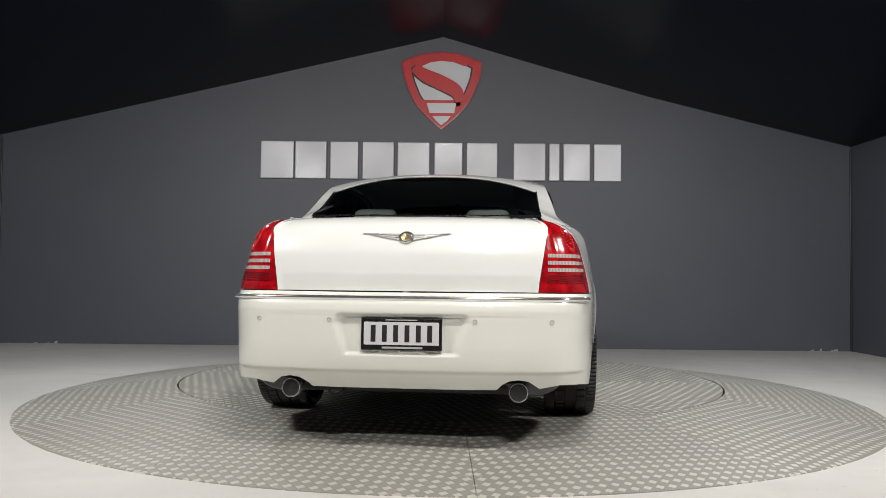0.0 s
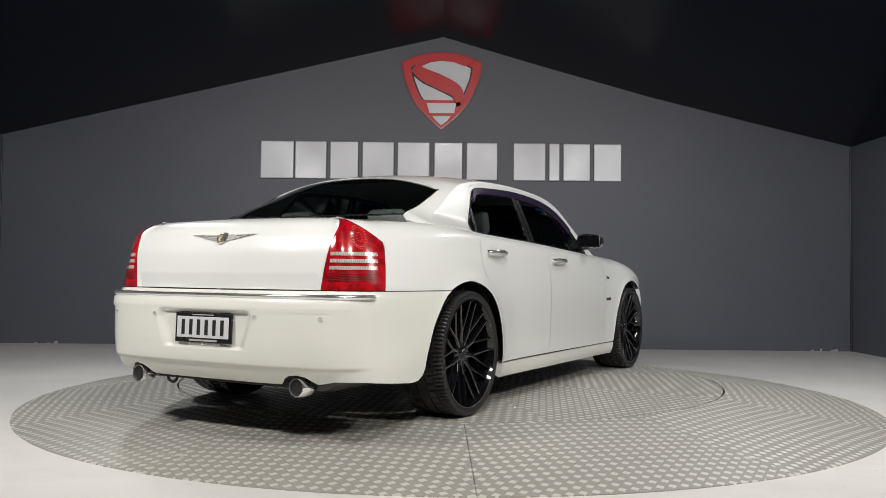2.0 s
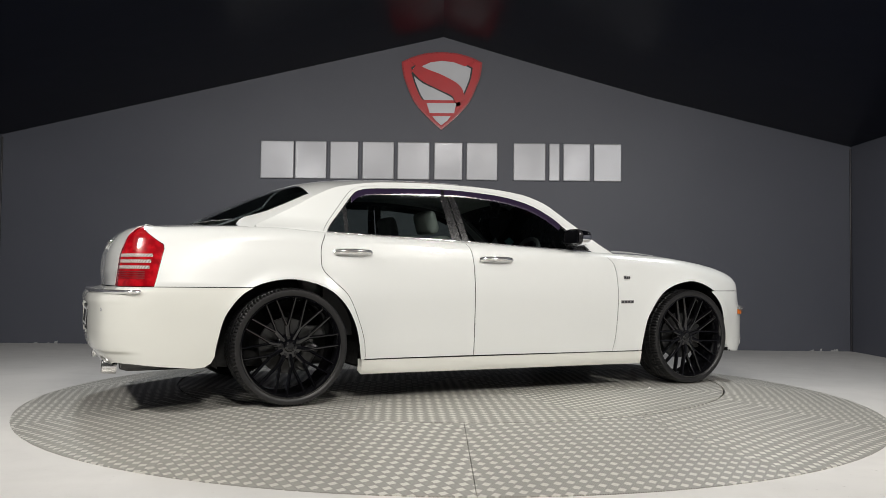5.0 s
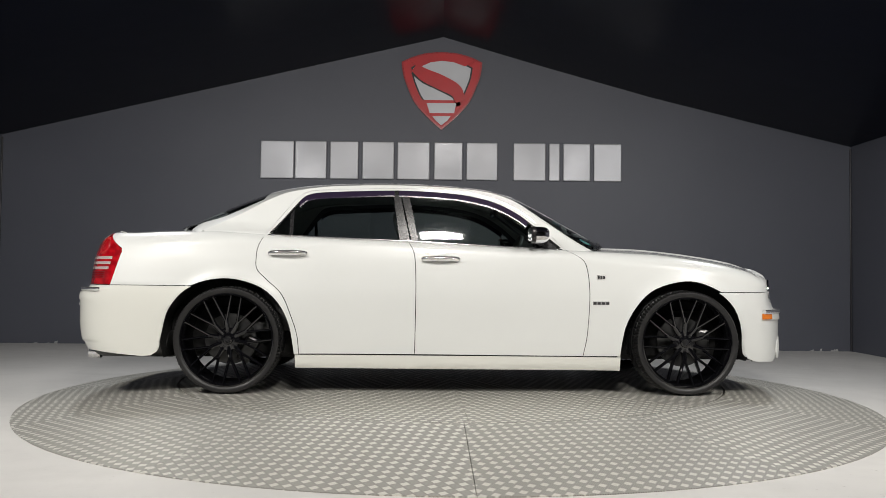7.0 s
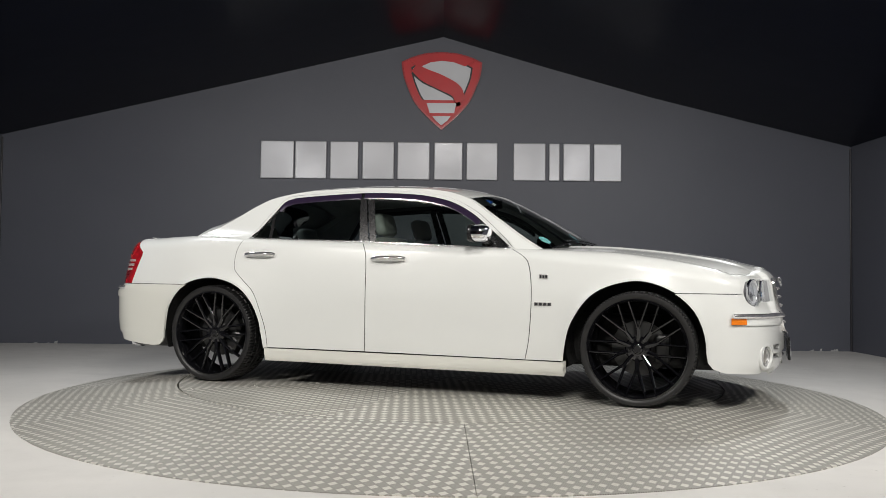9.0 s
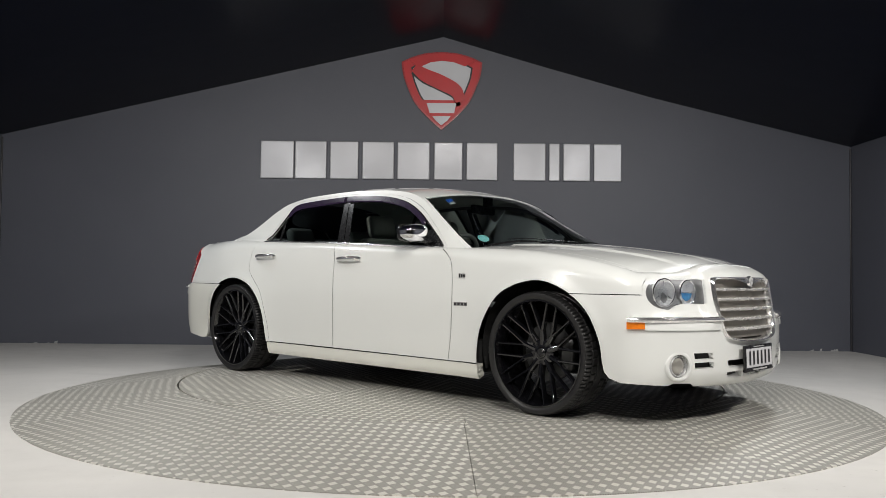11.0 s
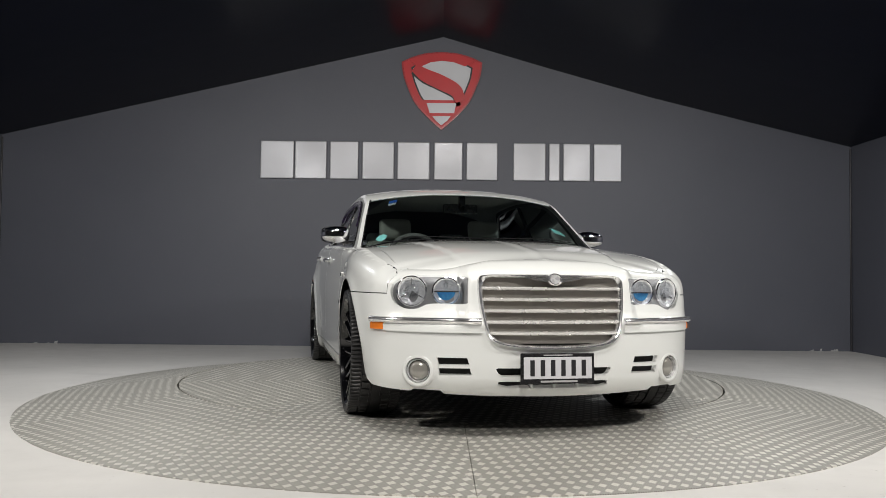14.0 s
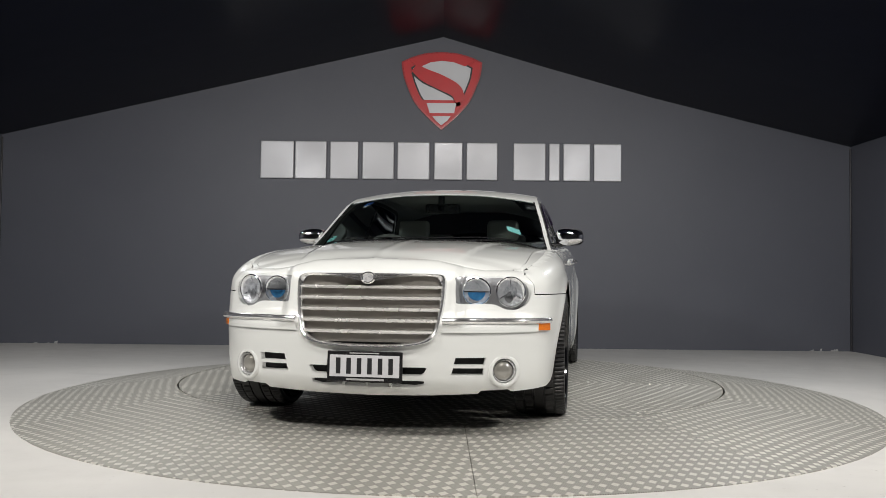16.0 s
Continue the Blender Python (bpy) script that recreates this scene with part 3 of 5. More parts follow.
STICKER_TEAL = plain("teal_sticker", (0.28, 0.6, 0.62), 0.5)

# ---- car: body ----
car = tagged(new("car"), "white four-door saloon with black multi-spoke wheels on the turntable", "car")


def ease(y0, z0, y1, z1, n=6):
    return [(y0 + (y1 - y0) * k / n, z0 + (z1 - z0) * k / n) for k in range(n + 1)]


REAR_ARCH = spline([(-1.964, 0.222), (-1.966, 0.29), (-1.953, 0.39), (-1.905, 0.555), (-1.775, 0.695), (-1.555, 0.752), (-1.345, 0.712), (-1.212, 0.617), (-1.128, 0.47), (-1.092, 0.29), (-1.082, 0.17)], 6)
FRONT_ARCH = spline([(1.072, 0.17), (1.083, 0.34), (1.133, 0.515), (1.275, 0.69), (1.51, 0.762), (1.705, 0.716), (1.846, 0.608), (1.913, 0.46), (1.927, 0.31), (1.917, 0.19)], 6)
REAR_GAP = spline([(-1.30, 1.046), (-1.335, 0.97), (-1.345, 0.90), (-1.336, 0.815), (-1.265, 0.742), (-1.171, 0.650), (-1.105, 0.50), (-1.068, 0.38), (-1.056, 0.262)], 6)
MID_GAP = spline([(-0.345, 1.012), (-0.305, 0.926), (-0.293, 0.739), (-0.295, 0.40), (-0.297, 0.262)], 6)
FRONT_GAP = spline([(0.72, 0.963), (0.80, 0.92), (0.848, 0.855), (0.868, 0.675), (0.854, 0.411), (0.826, 0.256)], 6)


def arch_x(line, z, last):
    """Where an arch crosses the height z, on its first or last flank."""
    xs = [a[0] + (b[0] - a[0]) * (z - a[1]) / (b[1] - a[1]) for a, b in zip(line, line[1:]) if (a[1] - z) * (b[1] - z) <= 0 and a[1] != b[1]]
    return xs[-1] if last else xs[0]


RX, FX = arch_x(REAR_ARCH, 0.7015, False), arch_x(FRONT_ARCH, 0.691, True)


def cut(line, lo, hi):
    """The points of a line whose height lies between two values."""
    return [q for q in line if lo <= q[1] <= hi]


def rim_of_top(x0, x1, n=40, drop=0.0):
    return [(plan_s(x=x0 + (x1 - x0) * k / n), float(TOP_Z(plan_s(x=x0 + (x1 - x0) * k / n))) - drop) for k in range(n + 1)]


LAMP_S0 = s_rear(0.682, 1.03)
LAMP_S1 = LAMP_S0 + 0.08


def lamp_top(drop, n=10):
    return [(LAMP_S0 + (LAMP_S1 - LAMP_S0) * k / n, float(TOP_Z(LAMP_S0 + (LAMP_S1 - LAMP_S0) * k / n)) - drop) for k in range(n + 1)]


LAMP_REAR = rear_pts(ease(0.636, 0.706, 0.680, 1.02)) + lamp_top(0.0) + side_pts([(-2.250, 0.945), (-2.248, 0.92), (-2.304, 0.706)])
LAMP_FRONT = front_pts(spline([(0.43, 0.745), (0.437, 0.782), (0.56, 0.787), (0.68, 0.785), (0.755, 0.765), (0.792, 0.715), (0.782, 0.655), (0.735, 0.620), (0.675, 0.616), (0.615, 0.640), (0.54, 0.643), (0.445, 0.643), (0.432, 0.67)], 5, True))

LAMP_E = body(LAMP_S0, TOP_Z(LAMP_S0))


def lid_line(x):
    return float(np.interp(x, [LAMP_E[0], -2.1, -1.80], [LAMP_E[1], 0.668, 0.672]))


def hood_line(x):
    return min(float(np.interp(x, [0.985, 1.5, 1.9, 2.05], [0.752, 0.762, 0.752, 0.735])), float(edge_y(x)) - 0.03)


# boot lid
edge_rear = [(float(x), float(y)) for x, y, a in zip(EDGE[:, 0], EDGE[:, 1], ARC) if a < LAMP_S0 - 0.01]
lid_face = [(0.0, 0.704), (0.0, 1.072)] + [(float(a), float(TOP_Z(a))) for a in np.linspace(0.02, LAMP_S0 - 0.003, 30)] + [(a - 0.004, z) for a, z in rear_pts(ease(0.680, 1.02, 0.635, 0.704))]
lid_top = edge_rear[::6] + [(float(x), lid_line(x)) for x in np.linspace(LAMP_E[0], -1.80, 12)] + [(-1.80, 0.655), (-1.865, 0.54), (-1.955, 0.35), (-1.995, 0.18), (-2.01, 0.0)]
skin("boot_lid", [(lid_face, [], body), (lid_top, [], top)], PAINT, car, (1, -1), step=0.02, flange=0.006)

# rear bumper
low = rear_pts([(0.0, 0.245), (0.30, 0.245), (0.44, 0.247), (0.465, 0.272), (0.50, 0.292), (0.545, 0.298), (0.59, 0.290), (0.62, 0.268), (0.64, 0.254), (0.735, 0.272)]) + side_pts([(-2.40, 0.268), (-2.25, 0.252), (-2.08, 0.238), (-2.02, 0.244), (-1.984, 0.268)])
seam = side_pts([(RX, 0.7005), (-2.0, 0.701), (-2.28, 0.7015)])
bumper = low + side_pts(cut(REAR_ARCH[:31], 0.30, 0.694)) + seam + rear_pts([(0.80, 0.702), (0.646, 0.702), (0.3, 0.70), (0.0, 0.70)])
skin("rear_bumper", [(bumper, [], body)], CREAM, car, (1, -1), step=0.014, gap=0.001)

# grille, front bumper
GRILLE = spline([(0.0, 0.793), (0.2, 0.792), (0.34, 0.789), (0.378, 0.770), (0.384, 0.72), (0.374, 0.60), (0.350, 0.50), (0.315, 0.458), (0.24, 0.437), (0.12, 0.427), (0.0, 0.425)], 6)


def notch(points, grow=0.0):
    return [(s_front(max(0.0, y), z), z) for y, z in points]


front = side_pts(cut(FRONT_ARCH[24:], 0.315, 0.684)) + side_pts([(1.936, 0.275), (1.962, 0.243), (2.02, 0.222)]) + front_pts([(0.80, 0.216), (0.74, 0.212), (0.70, 0.211), (0.685, 0.222), (0.56, 0.217), (0.54, 0.200), (0.3, 0.188)]) + [(S_END, 0.184), (S_END, 0.232)]
front += notch([(0.24, 0.232), (0.285, 0.243), (0.285, 0.262), (0.25, 0.264)]) + [(S_END, 0.264), (S_END, 0.29)] + notch([(0.27, 0.29), (0.285, 0.30), (0.30, 0.326), (0.29, 0.33)]) + [(S_END, 0.33), (S_END, 0.435)]
front += notch([(y - 0.012, z + 0.01) for y, z in GRILLE[::-1][1:30]] + [(y - 0.012, z - 0.006) for y, z in GRILLE[::-1][30:-1]]) + [(S_END, 0.787), (S_END, 0.868)]
front += [(plan_s(y=y), float(TOP_Z(plan_s(y=y)))) for y in np.linspace(0.02, 0.70, 28)] + rim_of_top(2.16, 2.125, 4)
front += side_pts([(2.113, 0.79), (2.117, 0.74), (2.120, 0.689), (1.95, 0.690), (FX, 0.690)])
lamp_hole = LAMP_FRONT
fog_hole = front_pts([(0.672 + 0.062 * math.cos(k * math.tau / 28), 0.315 + 0.062 * math.sin(k * math.tau / 28)) for k in range(28)])
vent_a = front_pts([(0.585, 0.382), (0.44, 0.380), (0.43, 0.346), (0.578, 0.346)])
vent_b = front_pts([(0.578, 0.330), (0.428, 0.330), (0.418, 0.296), (0.572, 0.296)])
skin("front_bumper", [(front, [lamp_hole, fog_hole, vent_a, vent_b], body)], PAINT, car, (1, -1), step=0.022, gap=0.001, flange=0.03)

# bonnet
edge_front = [(float(x), float(y)) for x, y in zip(EDGE[:, 0], EDGE[:, 1]) if y < hood_line(2.06) - 0.004 and x > 1.5]
hood = [(1.14, 0.0), (1.118, 0.2), (1.062, 0.45), (0.968, 0.70)] + [(float(x), hood_line(x)) for x in np.linspace(0.94, 2.06, 24)] + edge_front[::5] + [edge_front[-1]]
skin("bonnet", [(hood, [], top)], PAINT, car, (1, -1), step=0.018, gap=0.0016, flange=0.006)
skin("cowl", [([(0.84, 0.0), (0.84, 0.78), (0.99, 0.78), (1.12, 0.45), (1.2, 0.0)], [], lambda x, y: top(x, y) - np.array([0, 0, 0.014]))], BLACK_PLASTIC, car, (1, -1), gap=0, flange=0.01)

for sg in LR:
    # rear quarter
    quarter = side_pts([(-2.302, 0.7025), (-2.246, 0.92), (-2.248, 0.945)]) + [(a, float(TOP_Z(a))) for a in np.linspace(LAMP_S1 + 0.003, plan_s(x=-1.302), 34)] + side_pts(REAR_GAP[1:]) + side_pts([(-1.088, 0.258)]) + side_pts(cut(REAR_ARCH[26:], 0.27, 0.8)[::-1]) + side_pts(cut(REAR_ARCH[12:26], 0.708, 0.8)[::-1]) + side_pts([(RX, 0.7025), (-2.0, 0.7025)])
    xs = np.linspace(LAMP_E[0] + 0.014, -1.302, 40)
    strip = [(float(x), float(edge_y(x))) for x in xs] + [(-1.302, 0.70), (-1.74, 0.60)] + [(float(x), lid_line(x)) for x in np.linspace(-1.80, LAMP_E[0] + 0.022, 12)]
    skin("rear_wing", [(quarter, [], body), (strip, [], top)], PAINT, car, sg, step=0.02, gap=0.0022, flange=0.003)
    # doors
    for name, back, fore, x0, x1 in (("rear_door", REAR_GAP, MID_GAP, -1.298, -0.347), ("front_door", MID_GAP, FRONT_GAP, -0.343, 0.715)):
        face = side_pts(back[::-1][:-1]) + rim_of_top(x0, x1, 24) + side_pts(fore[1:])
        xs = np.linspace(x0, x1, 20)
        ledge = [(float(x), float(edge_y(x))) for x in xs] + [(x1, 0.81), (x0, 0.80)]
        skin(name, [(face, [], body), (ledge, [], top)], PAINT, car, sg, gap=0.0026, flange=0.003)
    # front wing
    wing = side_pts(FRONT_GAP[::-1][:-1]) + rim_of_top(0.722, 2.123, 40) + side_pts([(2.112, 0.79), (2.116, 0.74), (2.119, 0.691), (1.95, 0.692), (FX, 0.692)]) + side_pts([q for q in FRONT_ARCH[:36] if q[1] > 0.256 and (q[0] < 1.6 or q[1] > 0.698)][::-1]) + side_pts([(1.074, 0.258)])
    corner = [q for q in EDGE if q[0] > 1.5 and q[1] > hood_line(2.06)][-1]
    xs = np.linspace(0.722, float(corner[0]), 34)
    strip = [(float(x), float(edge_y(x))) for x in xs] + [(float(x), hood_line(x)) for x in np.linspace(2.06, 0.94, 24)] + [(0.722, 0.74)]
    skin("front_wing", [(wing, [], body), (strip, [], top)], PAINT, car, sg, step=0.02, gap=0.0022, flange=0.003)
    # sill
    sill = side_pts([(-1.082, 0.168), (-0.4, 0.164), (0.5, 0.162), (1.076, 0.160), (1.076, 0.252), (0.5, 0.254), (-0.4, 0.256), (-1.082, 0.258)])
    skin("sill", [(sill, [], body)], CREAM, car, sg, flange=0.05)
    # dark shell behind the panel joints
    shell = side_pts([(-2.30, 0.27), (-1.99, 0.27)]) + side_pts([(x - 0.02 if x < -1.5 else x + 0.02, z + 0.02) for x, z in REAR_ARCH if z > 0.27]) + side_pts([(-1.05, 0.22), (1.06, 0.22)]) + side_pts([(x - 0.02 if x < 1.5 else x + 0.02, z + 0.02) for x, z in FRONT_ARCH if z > 0.25])
    shell += side_pts([(2.0, 0.22)]) + [(a, z - 0.03) for a, z in rim_of_top(2.06, -2.2, 60)]
    skin("inner_shell", [(shell, [], on_body(0.011))], UNDER, car, sg, step=0.06, gap=0, flange=0)

# boot floor and nose shells behind the panel joints
skin("rear_panel", [([(0.0, 0.28), (0.0, 1.03)] + [(float(a), float(TOP_Z(a)) - 0.04) for a in np.linspace(0.05, plan_s(x=-2.25), 24)] + side_pts([(-2.3, 0.3)]) + rear_pts([(0.7, 0.31), (0.4, 0.31)]), [], on_body(0.03))], UNDER, car, (1, -1), step=0.06, gap=0, flange=0)
part("underbody", box_bm(-2.42, 2.12, -0.62, 0.62, 0.21, 0.55, 0.03), UNDER, car)
part("floor_pan", box_bm(-1.04, 1.05, -0.86, 0.86, 0.19, 0.40, 0.02), UNDER, car)
part("nose_shell", box_bm(1.95, 2.20, -0.60, 0.60, 0.215, 0.78, 0.03), UNDER, car)
part("rear_beam", box_bm(-2.50, -2.3, -0.60, 0.60, 0.27, 0.60, 0.03), UNDER, car)
for sign in (-1, 1):
    for ax in AXLES:
        liner = bmesh.new()
        ring = []
        for k in range(25):
            a = radians(-20 + 220 * k / 24)
            ring.append([liner.verts.new((ax + 0.447 * math.cos(a), sign * y, HUB_Z + 0.02 + 0.415 * math.sin(a))) for y in (0.55, 0.885)])
        for r0, r1 in zip(ring, ring[1:]):
            liner.faces.new((r0[0], r0[1], r1[1], r1[0]))
        liner.faces.new([r[0] for r in ring])
        part("wheel_arch_liner", liner, UNDER, car)

# ---- car: cabin ----
GLASS_SIDE = [(x, float(rail_y(x)) - 0.026) for x in (0.372, 0.45, 0.6, 0.8, 0.94)]
BACK_SIDE = [(-1.345, 0.632), (-1.5, 0.640), (-1.65, 0.648), (-1.782, 0.656)]
SCREEN_TOP = [(0.43, 0.0), (0.425, 0.2), (0.408, 0.4), (0.372, float(rail_y(0.372)) - 0.026)]
BACK_TOP = [(-1.325, 0.0), (-1.327, 0.2), (-1.335, 0.4), (-1.345, 0.632)]
rail = [(float(x), float(rail_y(x))) for x in np.linspace(0.965, -1.80, 90)]
roof_outline = spline(SCREEN_TOP, 4) + spline(GLASS_SIDE, 4)[1:] + [(0.955, 0.80)] + rail + [(-1.815, 0.70)] + spline(BACK_SIDE, 4)[::-1] + spline(BACK_TOP, 4)[::-1][1:]
skin("roof", [(roof_outline, [], roof_top)], PAINT, car, (1, -1), gap=0, flange=0.012)
screen = spline(SCREEN_TOP, 4) + spline(GLASS_SIDE, 4)[1:] + [(1.03, 0.55), (1.10, 0.3), (1.125, 0.0)]
wind = skin("windscreen", [(screen, [], lambda x, y: roof_top(x, y, -0.004))], GLASS_SCREEN, car, (1, -1), step=0.05, gap=0, flange=0, label="clear greenish windscreen")
back = spline(BACK_TOP, 4) + spline(BACK_SIDE, 4)[1:] + [(-1.882, 0.54), (-1.975, 0.35), (-2.01, 0.18), (-2.025, 0.0)]
skin("rear_window", [(back, [], lambda x, y: roof_top(x, y, -0.004))], GLASS_REAR, car, (1, -1), step=0.05, gap=0, flange=0, label="dark tinted rear window")
border = spline(BACK_SIDE, 4) + [(-1.882, 0.54), (-1.975, 0.35), (-2.01, 0.18), (-2.025, 0.0), (-2.013, 0.0), (-2.003, 0.18), (-1.963, 0.35), (-1.872, 0.535)] + [(x + 0.005, y - 0.007) for x, y in spline(BACK_SIDE, 4)[::-1]]
skin("window_seal", [(border, [], lambda x, y: roof_top(x, y, 0.0))], BLACK_PLASTIC, car, (1, -1), gap=0, flange=0.004)
border = spline(GLASS_SIDE, 4) + [(1.03, 0.55), (1.10, 0.3), (1.125, 0.0), (1.112, 0.0), (1.087, 0.3), (1.018, 0.54)] + [(x - 0.008, y - 0.010) for x, y in spline(GLASS_SIDE, 4)[::-1]]
skin("window_seal", [(border, [], lambda x, y: roof_top(x, y, 0.0))], BLACK_PLASTIC, car, (1, -1), gap=0, flange=0.004)

DLO_TOP = spline([(-1.272, 1.058), (-1.17, 1.18), (-1.075, 1.295), (-1.02, 1.328), (-0.9, 1.345), (-0.42, 1.364), (-0.05, 1.346), (0.13, 1.318), (0.267, 1.278), (0.40, 1.208), (0.50, 1.132), (0.60, 1.05), (0.685, 0.978)], 6)
BELT = [(0.685, 0.972), (0.2, 0.992), (-0.36, 1.021), (-0.9, 1.037), (-1.272, 1.050)]
FRAME_TOP = spline([(-1.305, 1.046), (-1.29, 1.075), (-1.20, 1.195), (-1.10, 1.318), (-1.035, 1.356), (-0.9, 1.371), (-0.42, 1.388), (-0.05, 1.372), (0.15, 1.345), (0.29, 1.303), (0.43, 1.228), (0.53, 1.15), (0.63, 1.062), (0.725, 0.966)], 6)


def dlo_top(x):
    return float(np.interp(x, [q[0] for q in DLO_TOP], [q[1] for q in DLO_TOP]))


def belt_z(x):
    return float(np.interp(x, [q[0] for q in BELT[::-1]], [q[1] for q in BELT[::-1]]))


def pane(x0, x1, lean0=0.0, lean1=0.0, n=24, lift=0.0):
    """A piece of the side windows between two leaning edges; lean is the shift of its upper end."""
    a0, a1 = x0 + lean0, x1 + lean1
    up = [(a0 + (a1 - a0) * k / n, dlo_top(a0 + (a1 - a0) * k / n) - lift) for k in range(n + 1)]
    down = [(x1 + (x0 - x1) * k / n, belt_z(x1 + (x0 - x1) * k / n)) for k in range(n + 1)]
    return up + down


for sg in LR:
    def side_of(out, sweep=0.0):
        return lambda x, z: cabin(x, z, out, sweep)
    rail_line = [(float(x), float(RAIL_Z(x))) for x in np.linspace(-1.72, 0.965, 90)]
    pillar = rail_line + [(0.96, 0.955), (0.735, 0.958)] + FRAME_TOP[::-1] + [(-1.32, 1.04), (-1.6, 1.045), (-1.705, 1.048)]
    skin("pillar", [(pillar, [], side_of(0.0, 1.0))], PAINT, car, sg, gap=0, flange=0.01, step=0.035)
    frame_line = FRAME_TOP + [(0.70, 0.958), (0.2, 0.978), (-0.36, 1.005), (-0.9, 1.024), (-1.29, 1.038)]
    skin("door_frame", [(frame_line, [DLO_TOP + BELT], side_of(-0.001, 1.0))], PAINT, car, sg, gap=0.0035, flange=0.006, step=0.025)
    skin("pillar_trim", [(pillar, [], side_of(-0.022, 0.0))], LEATHER, car, sg, gap=0.006, flange=0, step=0.05, label="grey pillar lining")
    skin("frame_trim", [(frame_line, [DLO_TOP + BELT], side_of(-0.022, 0.0))], TRIM_BLACK, car, sg, gap=0, flange=0, step=0.05)
    skin("rear_door_window", [(pane(-1.272, -0.40, 0, -0.045), [], side_of(-0.010))], GLASS_REAR, car, sg, gap=0, flange=0, step=0.05, label="dark tinted side window")
    skin("front_door_window", [(pane(-0.285, 0.685, -0.07, 0.0), [], side_of(-0.010))], GLASS_FRONT, car, sg, gap=0, flange=0, step=0.05, label="green tinted side window")
    for cover, out in ((pane(-0.405, -0.335, -0.05, -0.075), -0.003), (pane(-0.325, -0.278, -0.075, -0.07), -0.003), ([(-1.15, 1.045), (-1.15, dlo_top(-1.15)), (-1.125, dlo_top(-1.125)), (-1.125, 1.045)], -0.006), ([(0.685, 0.975), (0.50, 0.985), (0.50, 1.08), (0.545, 1.09)], -0.003)):
        skin("pillar_cover", [(cover, [], side_of(out))], BLACK_PLASTIC, car, sg, gap=0, flange=0.006)
    trim = prism([(-1.28, 0.45), (0.75, 0.45), (0.75, 0.955), (0.2, 0.985), (-0.36, 1.012), (-0.9, 1.03), (-1.28, 1.04)], 0.06, lambda a, b, d: (a, sg[0] * (0.70 + d), b))
    part("door_card", trim, TRIM_BLACK, car)
    for a, b in ((-1.09, -0.445), (-0.415, 0.47)):
        xs = np.linspace(a, b, 40)
        low_z = [min(0.044, 0.26 * (dlo_top(x) - belt_z(x))) for x in xs]
        strip = [(float(x), dlo_top(x) + 0.004) for x in xs] + [(float(x) - (0.01 if x > 0 else 0), dlo_top(x) - h * 0.68) for x, h in zip(xs[::-1], low_z[::-1])]
        skin("rain_visor", [(strip, [], side_of(0.016))], VISOR, car, sg, gap=0, flange=0.02, step=0.02, label="smoked purple acrylic rain visor")
    sign = sg[0]
    belt_bar = [(x, sign * float(cabin(x, belt_z(x))[1] + 0.003), belt_z(x) - 0.004) for x in np.linspace(-1.285, 0.70, 40)]
    part("belt_moulding", tube(belt_bar, 0.0075, 6), CHROME, car, smooth=True)
    top_bar = [(x, sign * float(cabin(x, z)[1] + 0.002), z + 0.003) for x, z in DLO_TOP[::2]]
    part("window_moulding", tube(top_bar, 0.005, 6), BLACK_PLASTIC, car, smooth=True)

# interior
part("dashboard", box_bm(0.52, 0.98, -0.70, 0.70, 0.62, 0.925, 0.06, 3), TRIM_BLACK, car, smooth=True, sharp=60)
part("parcel_shelf", box_bm(-1.92, -1.38, -0.60, 0.60, 0.95, 1.045, 0.02), TRIM_BLACK, car)
part("cabin_floor", box_bm(-1.4, 0.9, -0.74, 0.74, 0.40, 0.46, 0.01), TRIM_BLACK, car)
part("head_lining", box_bm(-1.2, 0.25, -0.48, 0.48, 1.372, 1.385, 0.004), LEATHER, car)


def car_seat(x, y, w, back_h, tilt, rest=True):
    base = part("seat", box_bm(x, x + 0.5, y - w / 2, y + w / 2, 0.44, 0.62, 0.05, 3), LEATHER, car, smooth=True, sharp=60)
    rest_bm = box_bm(-0.07, 0.07, -w / 2, w / 2, 0.0, back_h, 0.055, 3)
    rest_bm.transform(Matrix.Translation((x, y, 0.52)) @ Matrix.Rotation(radians(-tilt), 4, "Y"))
    part("backrest", rest_bm, LEATHER, base, smooth=True, sharp=60)
    if rest:
        head = box_bm(-0.045, 0.045, -0.13, 0.13, back_h + 0.02, back_h + 0.19, 0.04, 3)
        head.transform(Matrix.Translation((x, y, 0.52)) @ Matrix.Rotation(radians(-tilt), 4, "Y"))
        part("headrest", head, LEATHER, base, smooth=True, sharp=60)


for y in (-0.37, 0.37):
    car_seat(-0.22, y, 0.5, 0.56, 16)
for y in (-0.34, 0.34):
    car_seat(-1.22, y, 0.6, 0.52, 22)
wheel_bm = lathe([(0.19 + 0.016 * math.cos(k * math.tau / 8), 0.016 * math.sin(k * math.tau / 8)) for k in range(8)], 32)
join(wheel_bm, box_bm(-0.19, 0.19, -0.012, 0.012, -0.03, 0.03, 0.008))
wheel_bm.transform(Matrix.Translation((0.40, -0.37, 0.90)) @ Matrix.Rotation(radians(25), 4, "Y") @ Matrix.Rotation(radians(90), 4, "Z"))
part("steering_wheel", wheel_bm, TRIM_BLACK, car, smooth=True, sharp=40)
part("rear_view_mirror", box_bm(0.30, 0.335, -0.13, 0.13, 1.245, 1.315, 0.015), BLACK_PLASTIC, car)
part("mirror_stem", box_bm(0.33, 0.40, -0.02, 0.02, 1.30, 1.375, 0.008), BLACK_PLASTIC, car)
